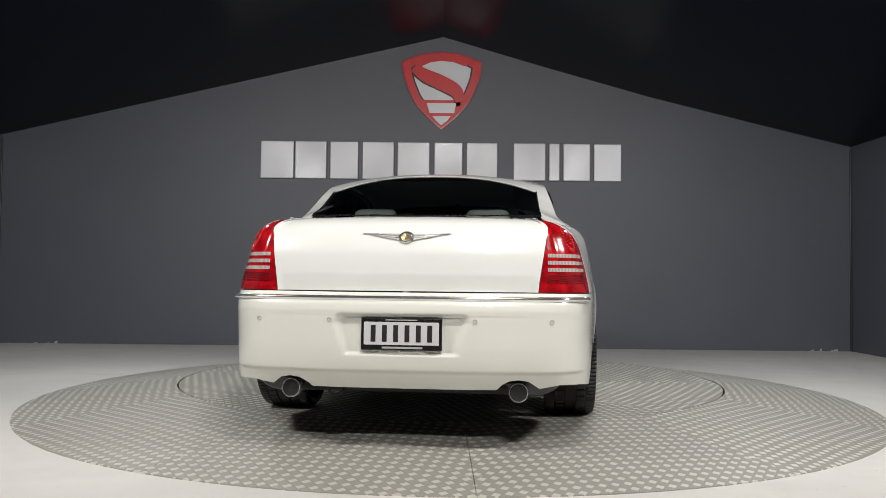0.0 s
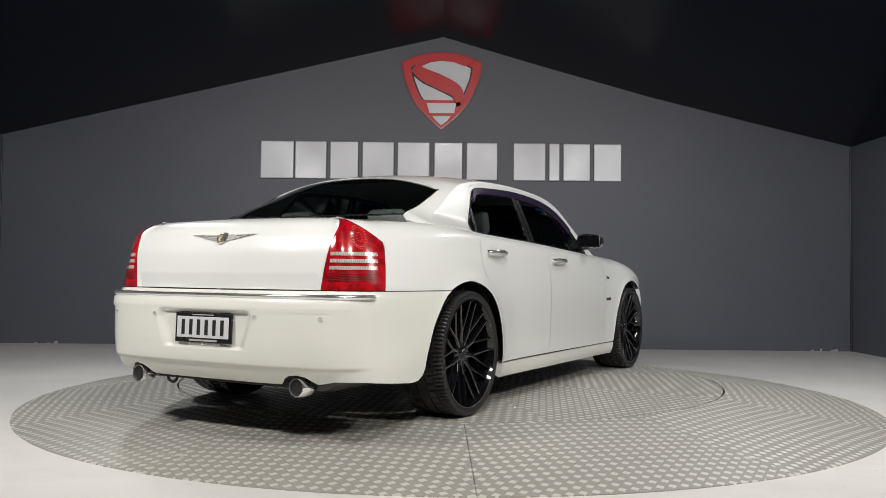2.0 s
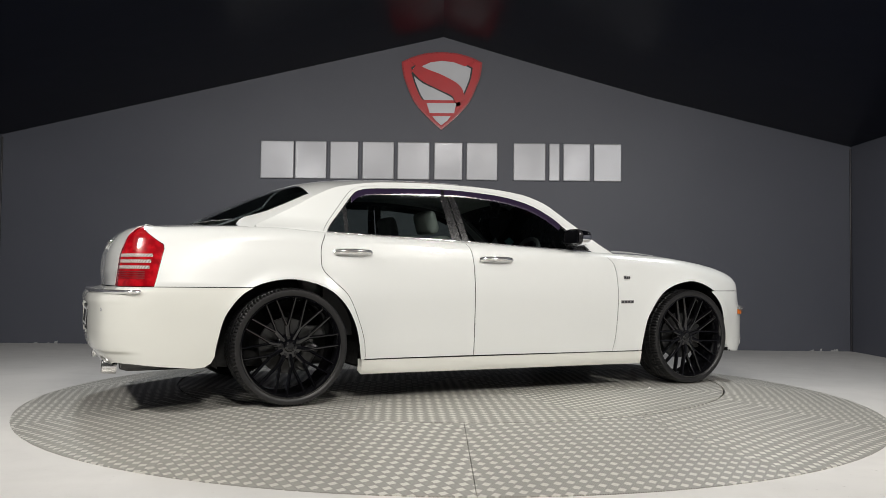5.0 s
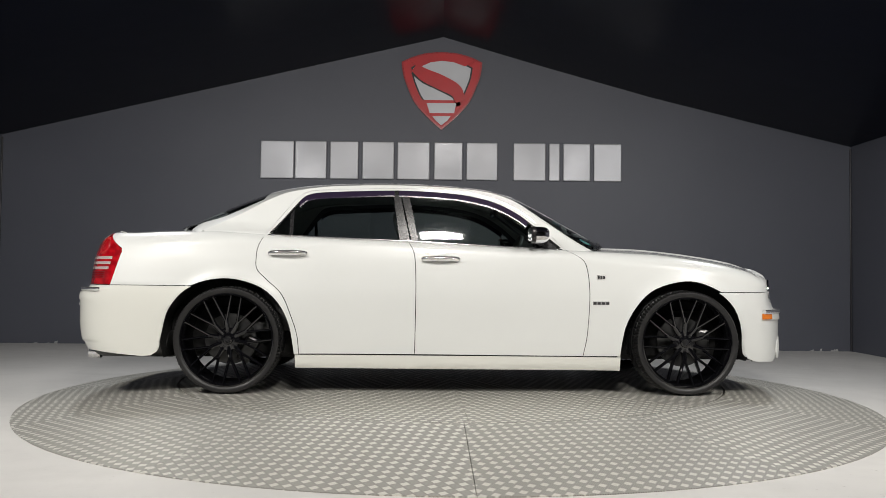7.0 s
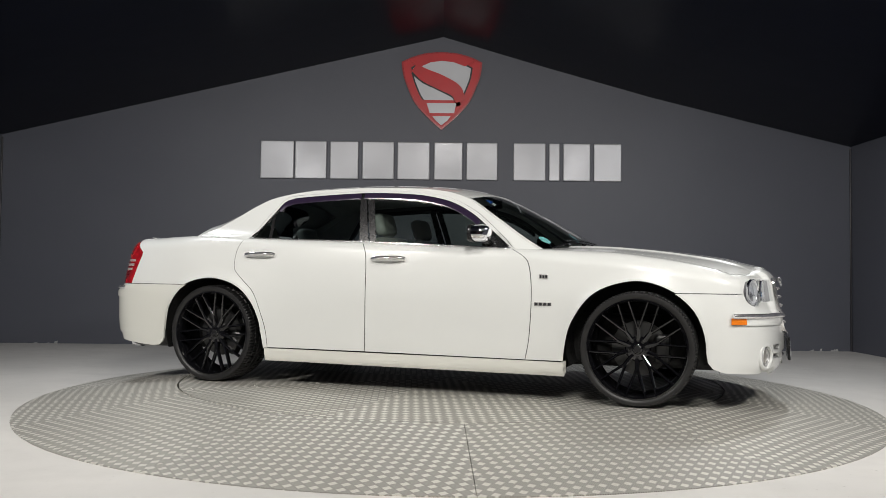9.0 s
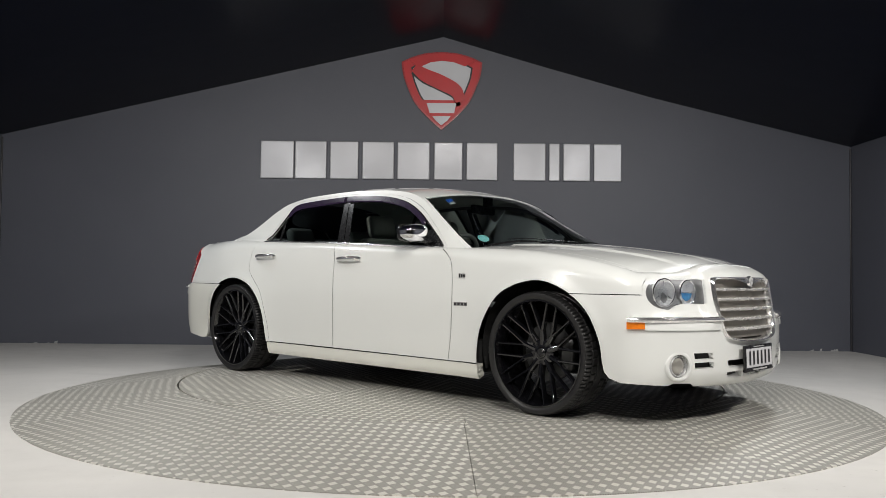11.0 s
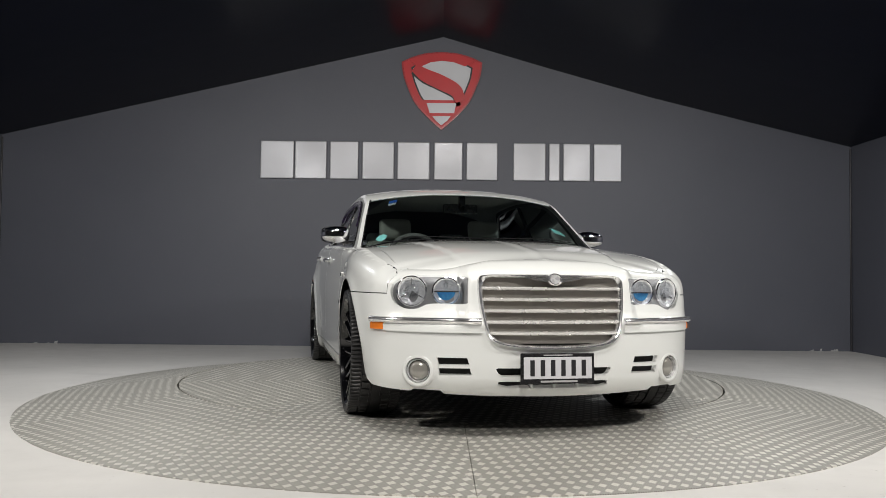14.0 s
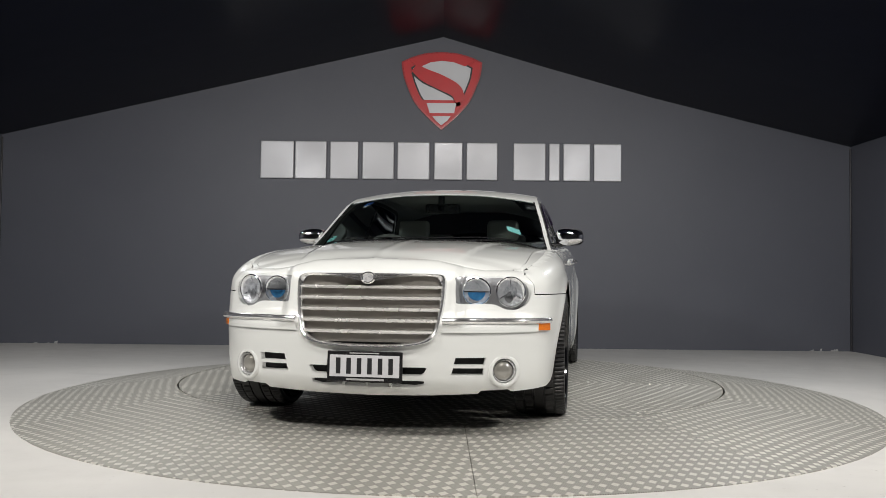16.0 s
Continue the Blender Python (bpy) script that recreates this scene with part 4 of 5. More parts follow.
for name, pts, m in (("sticker", [(0.44, -0.55), (0.48, -0.56), (0.48, -0.50), (0.44, -0.49)], STICKER_BLUE), ("sticker", [(0.485, -0.56), (0.51, -0.565), (0.51, -0.515), (0.485, -0.505)], PLATE_WHITE),
                     ("sticker", [(0.89 + 0.04 * math.cos(k), -0.665 + 0.035 * math.sin(k)) for k in np.linspace(0, 6.0, 16)], STICKER_TEAL), ("sticker", [(0.80, 0.52), (0.86, 0.54), (0.86, 0.63), (0.80, 0.61)], STICKER_TEAL)):
    skin(name, [([tuple(map(float, q)) for q in pts], [], lambda x, y: roof_top(x, y, -0.009))], m, car, (1,), gap=0, flange=0)
for y0, y1 in ((0.62, 0.02), (0.05, -0.55)):
    ys = np.linspace(y0, y1, 10)
    arm = [(float(1.10 - 0.33 * y * y), float(y), float(roof_top(1.10 - 0.33 * y * y, y)[2]) + 0.006) for y in ys]
    part("wiper", tube(arm, 0.0035, 6), BLACK_PLASTIC, car)


# ---- car: lamps ----
for sg in LR:
    sign = sg[0]
    lamp = skin("tail_lamp", [(LAMP_REAR, [], on_body(0.001))], RED_LENS, car, sg, step=0.02, gap=0.001, flange=0.03, label="red tail lamp with clear bands")
    for z in (0.882, 0.848, 0.814):
        lo = s_rear(0.668, z) + 0.012
        hi = s_side(-2.262 - 0.26 * (0.895 - z), z) - 0.045
        outline = [(lo + (hi - lo) * k / 8, z - 0.0085) for k in range(9)] + [(hi - (hi - lo) * k / 8, z + 0.0085) for k in range(9)]
        skin("clear_band", [(outline, [], on_body(-0.002))], CLEAR_BAND, lamp, sg, step=0.02, gap=0, flange=0.004, label="clear reversing lamp band")
    for z in (0.788, 0.776, 0.764, 0.752):
        lo, hi = s_rear(0.655, z) + 0.02, s_side(-2.285, z) - 0.07
        skin("lens_rib", [([(lo, z - 0.0025), (hi, z - 0.0025), (hi, z + 0.0025), (lo, z + 0.0025)], [], on_body(-0.0015))], RED_RIB, lamp, sg, step=0.02, gap=0, flange=0.002)
    ring_s = (s_rear(0.71, 0.96) + s_side(-2.27, 0.96)) / 2
    beads = bmesh.new()
    for r, count in ((0.058, 26), (0.048, 22), (0.022, 9)):
        for k in range(count):
            a = k * math.tau / count
            q = body(ring_s - 0.006 + r * 0.82 * math.cos(a), 0.965 + r * math.sin(a), -0.003)
            bmesh.ops.create_cone(beads, cap_ends=True, segments=6, radius1=0.003, radius2=0.0012, depth=0.004, matrix=Matrix.Translation((q[0], q[1] * sign, q[2])) @ Matrix.Rotation(radians(-70), 4, "Y"))
    part("reflector_beads", beads, RED_BEAD, lamp, label="ring of bright red reflector beads")
    disc = [(ring_s + 0.045 * math.cos(k * math.tau / 24), 0.965 + 0.045 * math.sin(k * math.tau / 24)) for k in range(24)]
    skin("round_reflector", [(disc, [], on_body(-0.0025))], RED_LENS, lamp, sg, step=0.02, gap=0, flange=0.004)

    # head lamp: bezel, two round units, cover
    tray = skin("head_lamp", [(LAMP_FRONT, [], on_body(0.022))], LAMP_TRAY, car, sg, step=0.025, gap=0, flange=0, label="clear head lamp with two round units")
    skin("lamp_cover", [(LAMP_FRONT, [], on_body(0.002))], GLASS_LAMP, tray, sg, step=0.02, gap=0.003, flange=0.0)
    for y, r, blue in ((0.700, 0.078, False), (0.530, 0.072, True)):
        s0 = s_front(y, 0.703)
        c = body(s0, 0.703, 0.019)
        n2 = np.array([np.interp(s0, ARC, NORM[:, 0]), np.interp(s0, ARC, NORM[:, 1]) * 0.55])
        n2 /= np.hypot(*n2)
        turn = Matrix.Translation((c[0], c[1] * sign, c[2])) @ Matrix.Rotation(math.atan2(n2[1] * sign, n2[0]), 4, "Z") @ Matrix.Diagonal((0.55, 1, 1, 1))
        ring = lathe([(r, 0.022), (r - 0.005, 0.027), (r - 0.009, 0.022), (r - 0.008, 0.0), (r, 0.0)], 40, "x")
        ring.transform(turn)
        part("lamp_ring", ring, POLISHED, tray, smooth=True, sharp=50)
        bowl = lathe([(0.0, -0.006), (r * 0.5, 0.0), (r * 0.8, 0.012), (r - 0.008, 0.024), (r - 0.006, 0.0), (0.0, -0.012)], 40, "x", closed=False)
        bowl.transform(turn)
        part("lamp_reflector", bowl, REFLECTOR, tray, smooth=True, sharp=60)
        k0 = 1.45 if blue else 1.0
        lens = lathe([(0.0, 0.018), (r * 0.25 * k0, 0.016), (r * 0.42 * k0, 0.010), (r * 0.45 * k0, -0.002)], 28, "x", closed=False)
        if blue:
            bmesh.ops.delete(lens, geom=[v for v in lens.verts if v.co.z > 0.004], context="VERTS")
        lens.transform(turn)
        part("lamp_bulb", lens, GLASS_LAMP if not blue else BLUE_BULB, tray, smooth=True, label="blue tinted bulb cap" if blue else "")
        if not blue:
            for k in range(3):
                fin = box_bm(0.004, 0.014, r * 0.45, r * 0.88, -0.002, 0.002, 0)
                fin.transform(turn @ Matrix.Rotation(radians(90) + k * math.tau / 3, 4, "X"))
                part("lamp_fin", fin, CHROME, tray)
        else:
            bar = box_bm(0.014, 0.020, -r * 0.9, r * 0.9, -0.003, 0.003, 0)
            bar.transform(turn)
            part("lamp_bar", bar, CHROME, tray)
            pip = lathe([(0.0, 0.022), (0.008, 0.020), (0.011, 0.012), (0.011, 0.0)], 14, "x", closed=False)
            pip.transform(turn @ Matrix.Translation((0.004, 0, r * 0.52)))
            part("side_light", pip, GLASS_LAMP, tray, smooth=True)

    # amber side lamp, bumper strips
    lo, hi = s_front(0.872, 0.53), s_front(0.824, 0.53)
    amber = [(lo, 0.510), (hi, 0.512), (hi, 0.549), (lo, 0.549)]
    skin("side_marker", [(amber, [], on_body(-0.014))], AMBER, car, sg, step=0.012, gap=0, flange=0.012, label="amber side marker lamp")
    ledge = front_pts(ease(0.822, 0.550, 0.375, 0.549, 14)) + front_pts(ease(0.372, 0.502, 0.822, 0.506, 14))
    skin("bumper_ledge", [(ledge, [], on_body(-0.010))], PAINT, car, sg, step=0.02, gap=0, flange=0.016)
    lo, hi = s_front(0.868, 0.56), s_front(0.374, 0.56)
    run = [body(lo + (hi - lo) * k / 30, 0.560, -0.016) for k in range(31)]
    strip = tube([(q[0], q[1] * sign, q[2]) for q in run], 0.0165, 10)
    part("chrome_strip", strip, CHROME, car, smooth=True, sharp=60)
    # fog lamp
    s0 = s_front(0.672, 0.315)
    c = body(s0, 0.315, 0.02)
    turn = Matrix.Translation((c[0], c[1] * sign, c[2])) @ Matrix.Rotation(math.atan2(0.33 * sign, 1), 4, "Z")
    fog = lathe([(0.0, 0.018), (0.025, 0.016), (0.046, 0.008), (0.05, -0.01)], 32, "x", closed=False)
    fog.transform(turn)
    fog_ob = part("fog_lamp", fog, FOG_GLASS, car, smooth=True, label="round frosted fog lamp")
    bez = lathe([(0.05, 0.012), (0.0535, 0.016), (0.058, 0.01), (0.062, -0.02), (0.05, -0.02)], 32, "x")
    bez.transform(turn)
    part("bezel", bez, GREY_BEZEL, fog_ob, smooth=True, sharp=50)
    # raised surround of fog lamp
    s0r = body(s0, 0.315, -0.001)
    turn2 = Matrix.Translation((s0r[0], s0r[1] * sign, s0r[2])) @ Matrix.Rotation(math.atan2(0.52 * sign, 1), 4, "Z")
    lip = lathe([(0.060, -0.012), (0.063, 0.001), (0.070, 0.003), (0.080, 0.000), (0.086, -0.012)], 36, "x")
    lip.transform(turn2)
    part("fog_surround", lip, PAINT, car, smooth=True, sharp=60)
    for y0, y1, z0, z1 in ((0.40, 0.60, 0.288, 0.392),):
        backing = front_pts(ease(y0, z0, y1, z0, 4)) + front_pts(ease(y1, z1, y0, z1, 4))
        skin("vent_back", [(backing, [], on_body(0.03))], UNDER, car, sg, gap=0, flange=0)

    # rear chrome strip on one side (the two meet in the middle)
    hi = s_side(-2.37, 0.66)
    run = [body(hi * k / 50, 0.674, -0.012 if k < 50 else 0.0) for k in range(51)]
    part("chrome_strip", tube([(q[0] - 0.004, q[1] * sign, q[2]) for q in run], 0.0125, 10), CHROME, car, smooth=True, sharp=60)
    # parking sensors
    for y in (0.342, 0.695):
        c = body(s_rear(y, 0.571), 0.571, -0.001)
        a = math.atan2(c[1] * 0.22 * sign, -1)
        ringb = lathe([(0.0085, -0.002), (0.0085, 0.003), (0.0105, 0.003), (0.0105, -0.002)], 16, "x")
        ringb.transform(Matrix.Translation((c[0], y * sign, c[2])) @ Matrix.Rotation(a, 4, "Z"))
        part("parking_sensor", ringb, GREY_BEZEL, car)
    # exhaust
    pipe = lathe([(0.043, 0.0), (0.046, 0.004), (0.046, 0.08), (0.040, 0.08), (0.040, 0.0)], 32, "x")
    pipe.transform(Matrix.Translation((-2.545, 0.542 * sign, 0.240)) @ Matrix.Rotation(radians(4), 4, "Y"))
    tip = part("exhaust_tip", pipe, CHROME, car, smooth=True, sharp=40, label="chrome exhaust tip")
    hole = lathe([(0.0, 0.012), (0.0402, 0.012), (0.0402, 0.03), (0.0, 0.03)], 24, "x")
    hole.transform(Matrix.Translation((-2.545, 0.542 * sign, 0.240)))
    part("bore", hole, UNDER, tip)
    can = lathe([(0.0, 0.0), (0.10, 0.01), (0.115, 0.05), (0.115, 0.5), (0.0, 0.52)], 24, "x", closed=False)
    can.transform(Matrix.Translation((-2.46, 0.60 * sign, 0.30)) @ Matrix.Diagonal((1, 1.3, 0.8, 1)))
    part("silencer", can, BRAKE, car, smooth=True, sharp=50)
    # handles
    for x, z, drop in ((-1.14, 0.925, 0.0), (-0.13, 0.897, 0.0)):
        yb = float(body(plan_s(x=x), z)[1])
        pts = [(x - 0.118, yb + 0.006, z - 0.004), (x - 0.10, yb + 0.024, z), (x - 0.05, yb + 0.034, z + 0.002), (x, yb + 0.036, z + 0.002), (x + 0.05, yb + 0.034, z + 0.002), (x + 0.10, yb + 0.024, z), (x + 0.118, yb + 0.006, z - 0.004)]
        grip = tube([(a, b * sign, c) for a, b, c in pts], 0.0145, 10, flat=1.15)
        h = part("door_handle", grip, CHROME, car, smooth=True, sharp=60, label="chrome door handle")
        cup = lathe([(0.0, -0.004), (0.030, -0.003), (0.038, 0.003), (0.043, 0.002), (0.045, -0.004)], 24, closed=False)
        cup.transform(Matrix.Translation((x + 0.02, (yb + 0.0015) * sign, z - 0.012)) @ Matrix.Diagonal((1.6, sign, 0.9, 1)))
        part("handle_cup", cup, PAINT, h, smooth=True)
    # wing badges
    for x, z, w, hgt, m in ((0.945, 0.784, 0.056, 0.030, SATIN), (0.943, 0.611, 0.112, 0.024, SATIN)):
        yb = float(body(plan_s(x=x), z)[1])
        plate = box_bm(x - w / 2, x + w / 2, yb * sign - 0.004, yb * sign + 0.004, z - hgt / 2, z + hgt / 2, 0.002)
        bd = part("wing_badge", plate, m, car, label="small silver wing badge")
        for k in range(3 if w < 0.1 else 4):
            n4 = 3 if w < 0.1 else 4
            cx = x - w / 2 + w * (k + 0.5) / n4
            part("badge_bar", box_bm(cx - w / n4 * 0.34, cx + w / n4 * 0.34, (yb + 0.0035) * sign - 0.002, (yb + 0.0035) * sign + 0.002, z - hgt * 0.33, z + hgt * 0.33), INK, bd)
    # mirror
    shell = bmesh.new()
    bmesh.ops.create_icosphere(shell, subdivisions=4, radius=1.0)
    for v in shell.verts:
        x, y, z = v.co
        k = 1 / (abs(x) ** 3.2 + abs(y) ** 3.2 + abs(z) ** 3.2) ** (1 / 3.2)
        x, y, z = x * k, y * k, z * k
        taper = 1 - 0.12 * y
        back_off = max(x, -0.55)
        v.co = (back_off * 0.075, y * 0.098, z * 0.058 * (1 - 0.10 * abs(y)) * taper)
    turnm = Matrix.Translation((0.515, 0.932 * sign, 1.062)) @ Matrix.Diagonal((1, sign, 1, 1))
    shell.transform(turnm)
    mir = part("wing_mirror", shell, POLISHED, car, smooth=True, label="chrome wing mirror with black base")
    glass = box_bm(-0.052, -0.040, -0.082, 0.082, -0.045, 0.045, 0.004)
    glass.transform(turnm)
    part("mirror_glass", glass, BLACK_GLOSS, mir)
    rimb = lathe([(1.0, -0.052), (1.05, -0.044), (1.03, -0.022), (0.98, -0.03)], 36, "x")
    for v in rimb.verts:
        k = 1 / ((abs(v.co.y) ** 3.2 + abs(v.co.z) ** 3.2) ** (1 / 3.2) + 1e-6) * math.hypot(v.co.y, v.co.z)
        v.co.y, v.co.z = v.co.y * k * 0.094, v.co.z * k * 0.056
    rimb.transform(turnm)
    part("mirror_rim", rimb, BLACK_PLASTIC, mir, smooth=True, sharp=50)
    arm = tube([(0.56, 0.79 * sign, 1.005), (0.55, 0.84 * sign, 1.006), (0.53, 0.91 * sign, 1.014)], 0.022, 10, flat=0.6)
    part("mirror_arm", arm, BLACK_PLASTIC, mir, smooth=True, sharp=60)


# ---- car: grille, badges, plates ----
def grille_at(y, z, out=0.0):
    return (2.397 - 0.062 * (z - 0.425) / 0.37 - 0.25 * y * y + out, y, z)


loop = GRILLE + [(-y, z) for y, z in GRILLE[::-1][1:-1]]
frame_bm = bmesh.new()
rings = []
for k, (y, z) in enumerate(loop):
    cy, cz = y * 0.93, 0.61 + (z - 0.61) * 0.915
    rings.append([frame_bm.verts.new(q) for q in (grille_at(y * 1.012, 0.61 + (z - 0.61) * 1.015, -0.03), grille_at(y, z, 0.004), grille_at(y * 0.985, 0.61 + (z - 0.61) * 0.98, 0.013), grille_at((y + cy) / 2, (z + cz) / 2, 0.010), grille_at(cy, cz, -0.004), grille_at(cy, cz, -0.04))])
for r0, r1 in zip(rings, rings[1:] + rings[:1]):
    for i in range(5):
        frame_bm.faces.new((r0[i], r0[i + 1], r1[i + 1], r1[i]))
grille = part("grille", frame_bm, CHROME, car, smooth=True, sharp=50, label="chrome grille with silver slats")
def grille_half(z):
    side = [(y, zz) for y, zz in GRILLE if y > 0.2]
    zs, ys = [q[1] for q in side][::-1], [q[0] for q in side][::-1]
    return float(np.interp(z, zs, ys)) * 0.965


weave = bmesh.new()
net = [[weave.verts.new(grille_at(f * (grille_half(z) - 0.004), z, -0.036)) for f in np.linspace(-1, 1, 21)] for z in np.linspace(0.450, 0.775, 14)]
for r0, r1 in zip(net, net[1:]):
    for i in range(20):
        weave.faces.new((r0[i], r0[i + 1], r1[i + 1], r1[i]))
part("grille_mesh", weave, MESH_GREY, grille, smooth=True)
for z in (0.722, 0.667, 0.611, 0.556, 0.501):
    w = grille_half(z)
    slat = bmesh.new()
    rows = []
    for k in range(17):
        y = -w + 2 * w * k / 16
        rows.append([slat.verts.new(grille_at(y, z + dz, o)) for dz, o in ((0.009, -0.028), (0.0085, 0.0), (0.003, 0.007), (-0.006, 0.004), (-0.009, -0.006), (-0.008, -0.03))])
    for r0, r1 in zip(rows, rows[1:]):
        for i in range(6):
            slat.faces.new((r0[i], r0[(i + 1) % 6], r1[(i + 1) % 6], r1[i]))
    part("slat", slat, SATIN, grille, smooth=True, sharp=45)


def winged_badge(at, span, height, parent, m_wing, m_boss, name="badge"):
    """A plain wing-shaped badge with a round boss; at(y, z, out) puts it in place."""
    disc = bmesh.new()
    rows = [[disc.verts.new(at(r * math.cos(k * math.tau / 28) * 1.25, r * math.sin(k * math.tau / 28), o)) for k in range(28)] for r, o in ((height * 0.62, -0.004), (height * 0.62, 0.006), (height * 0.5, 0.011), (height * 0.42, 0.008))]
    for r0, r1 in zip(rows, rows[1:]):
        for k in range(28):
            disc.faces.new((r0[k], r0[(k + 1) % 28], r1[(k + 1) % 28], r1[k]))
    ob = part(name, disc, CHROME, parent, smooth=True, sharp=40, label="plain winged badge")
    boss = bmesh.new()
    boss.faces.new([boss.verts.new(at(height * 0.42 * math.cos(k * math.tau / 28) * 1.2, height * 0.42 * math.sin(k * math.tau / 28), 0.0085)) for k in range(28)])
    part("boss", boss, m_boss, ob)
    for sign in (-1, 1):
        for k in range(3):
            z0 = height * (0.36 - 0.24 * k)
            reach = span * (0.5 - 0.09 * k)
            y0 = height * 0.66
            pts = [(y0, z0), (reach, z0 + height * (0.04 + 0.10 * k)), (reach * 0.97, z0 + height * (0.0 + 0.10 * k)), (y0, z0 - height * 0.17)]
            feather = bmesh.new()
            lower = [feather.verts.new(at(a * sign, b, -0.004)) for a, b in pts]
            upper = [feather.verts.new(at(a * sign, b, 0.006)) for a, b in pts]
            feather.faces.new(upper)
            feather.faces.new(lower[::-1])
            for i in range(4):
                feather.faces.new((lower[i], lower[(i + 1) % 4], upper[(i + 1) % 4], upper[i]))
            part("wing_bar", feather, m_wing, ob)
    return ob


def on_lid(y, z, out):
    q = body(s_rear(abs(y), 0.965 + z), 0.965 + z, -0.004 - out)
    return (float(q[0]), y, 0.965 + z)


winged_badge(on_lid, 0.43, 0.048, car, SATIN, GOLD)
winged_badge(lambda y, z, out: grille_at(y, 0.768 + z, 0.016 + out), 0.46, 0.05, grille, CHROME, GREY_BEZEL)


def number_plate(name, m):
    """A framed plate in its own space: x outwards, y along it; its writing is plain bars."""
    holder = part(name, box_bm(-0.004, 0.012, -0.190, 0.190, -0.075, 0.075, 0.005), BLACK_PLASTIC, car, label="black framed plate with dark bars")
    holder.matrix_basis = m
    part("plate_face", box_bm(0.010, 0.0135, -0.176, 0.176, -0.050, 0.056, 0.001), PLATE_WHITE, holder)
    for k in range(6):
        y = -0.132 + 0.053 * k
        part("plate_bar", box_bm(0.0125, 0.0150, y - 0.0115, y + 0.0115, -0.036, 0.042, 0.001), INK, holder)
    part("frame_bar", box_bm(0.0115, 0.0128, -0.09, 0.10, -0.067, -0.058), GREY_INK, holder)
    part("frame_bar", box_bm(0.0115, 0.0128, -0.075, 0.075, 0.063, 0.068), GREY_INK, holder)
    return holder


number_plate("rear_plate", pose(-2.607, 0, 0.507, 0, 0, 180) @ pose(0, 0, 0, 0, -2, 0))
number_plate("front_plate", pose(2.400, 0, 0.332, 0, -2, 0))
part("plate_bracket", box_bm(-2.606, -2.590, -0.11, 0.11, 0.421, 0.436, 0.003), SATIN, car)
for y in (-0.135, 0.135):
    part("plate_tab", box_bm(-2.604, -2.588, y - 0.036, y + 0.036, 0.583, 0.597, 0.003), BLACK_PLASTIC, car)
    q = top(np.array(1.075), np.array(y * 2.0))
    part("washer_jet", box_bm(float(q[0]) - 0.012, float(q[0]) + 0.012, float(q[1]) - 0.009, float(q[1]) + 0.009, float(q[2]) - 0.002, float(q[2]) + 0.012, 0.004), BLACK_PLASTIC, car)
part("tow_eye", tube([(-2.50 + 0.0 * k, 0.33 + 0.035 * math.cos(k * math.tau / 16), 0.235 + 0.03 * math.sin(k * math.tau / 16)) for k in range(16)], 0.008, 8, True), UNDER, car, smooth=True)
part("intake_back", box_bm(2.30, 2.325, -0.30, 0.30, 0.225, 0.335, 0.0), UNDER, car)
for y in (-0.12, 0.0, 0.12):
    part("intake_rib", box_bm(2.32, 2.365, y - 0.006, y + 0.006, 0.23, 0.266, 0.002), PAINT, car)
part("aerial", box_bm(-1.02, -0.94, -0.02, 0.02, 1.445, 1.449, 0.001), PAINT, car)


# ---- car: wheels ----
def tyre_bm():
    prof = [(0.301, -0.118), (0.303, -0.128), (0.312, -0.136), (0.326, -0.139), (0.338, -0.137), (0.345, -0.130), (0.349, -0.116), (0.350, -0.088), (0.343, -0.086), (0.343, -0.078), (0.350, -0.076), (0.351, -0.036), (0.343, -0.034), (0.343, -0.026), (0.351, -0.024),
            (0.351, 0.024), (0.343, 0.026), (0.343, 0.034), (0.351, 0.036), (0.350, 0.076), (0.343, 0.078), (0.343, 0.086), (0.350, 0.088), (0.349, 0.116), (0.345, 0.130), (0.338, 0.137), (0.326, 0.139), (0.312, 0.136), (0.303, 0.128), (0.301, 0.118)]
    bm = bmesh.new()
    seg = 288
    rows = []
    for k in range(seg):
        row = []
        for i, (r, a) in enumerate(prof):
            shoulder = 5 <= i <= 7 or 22 <= i <= 24
            mid_rib = i in (10, 11, 18, 19)
            if (shoulder and k % 3 == 0) or (mid_rib and k % 6 == 1):
                r -= 0.009
            ang = k * math.tau / seg + (0.02 * (a / 0.12) if abs(a) < 0.1 else 0.02 * np.sign(a))
            row.append(bm.verts.new((r * math.cos(ang), a, r * math.sin(ang))))
        rows.append(row)
    for k in range(seg):
        r0, r1 = rows[k], rows[(k + 1) % seg]
        for i in range(len(prof) - 1):
            bm.faces.new((r0[i], r0[i + 1], r1[i + 1], r1[i]))
    return bm


def spoke_bar(bm, r0, a0, y0, w0, r1, a1, y1, w1, deep):
    p0, p1 = Vector((r0 * math.cos(a0), y0, r0 * math.sin(a0))), Vector((r1 * math.cos(a1), y1, r1 * math.sin(a1)))
    along = (p1 - p0).normalized()
    side = along.cross(Vector((0, 1, 0))).normalized()
    ring = []
    for q, w in ((p0, w0), (p1, w1)):
        ring.append([bm.verts.new(q + side * sx * w * f + Vector((0, dy, 0))) for sx, f, dy in ((-1, 0.5, deep), (-1, 0.5, 0.006), (-1, 0.22, 0.0), (1, 0.22, 0.0), (1, 0.5, 0.006), (1, 0.5, deep))])
    for i in range(6):
        j = (i + 1) % 6
        bm.faces.new((ring[0][i], ring[0][j], ring[1][j], ring[1][i]))
    bm.faces.new(ring[0][::-1])
    bm.faces.new(ring[1])


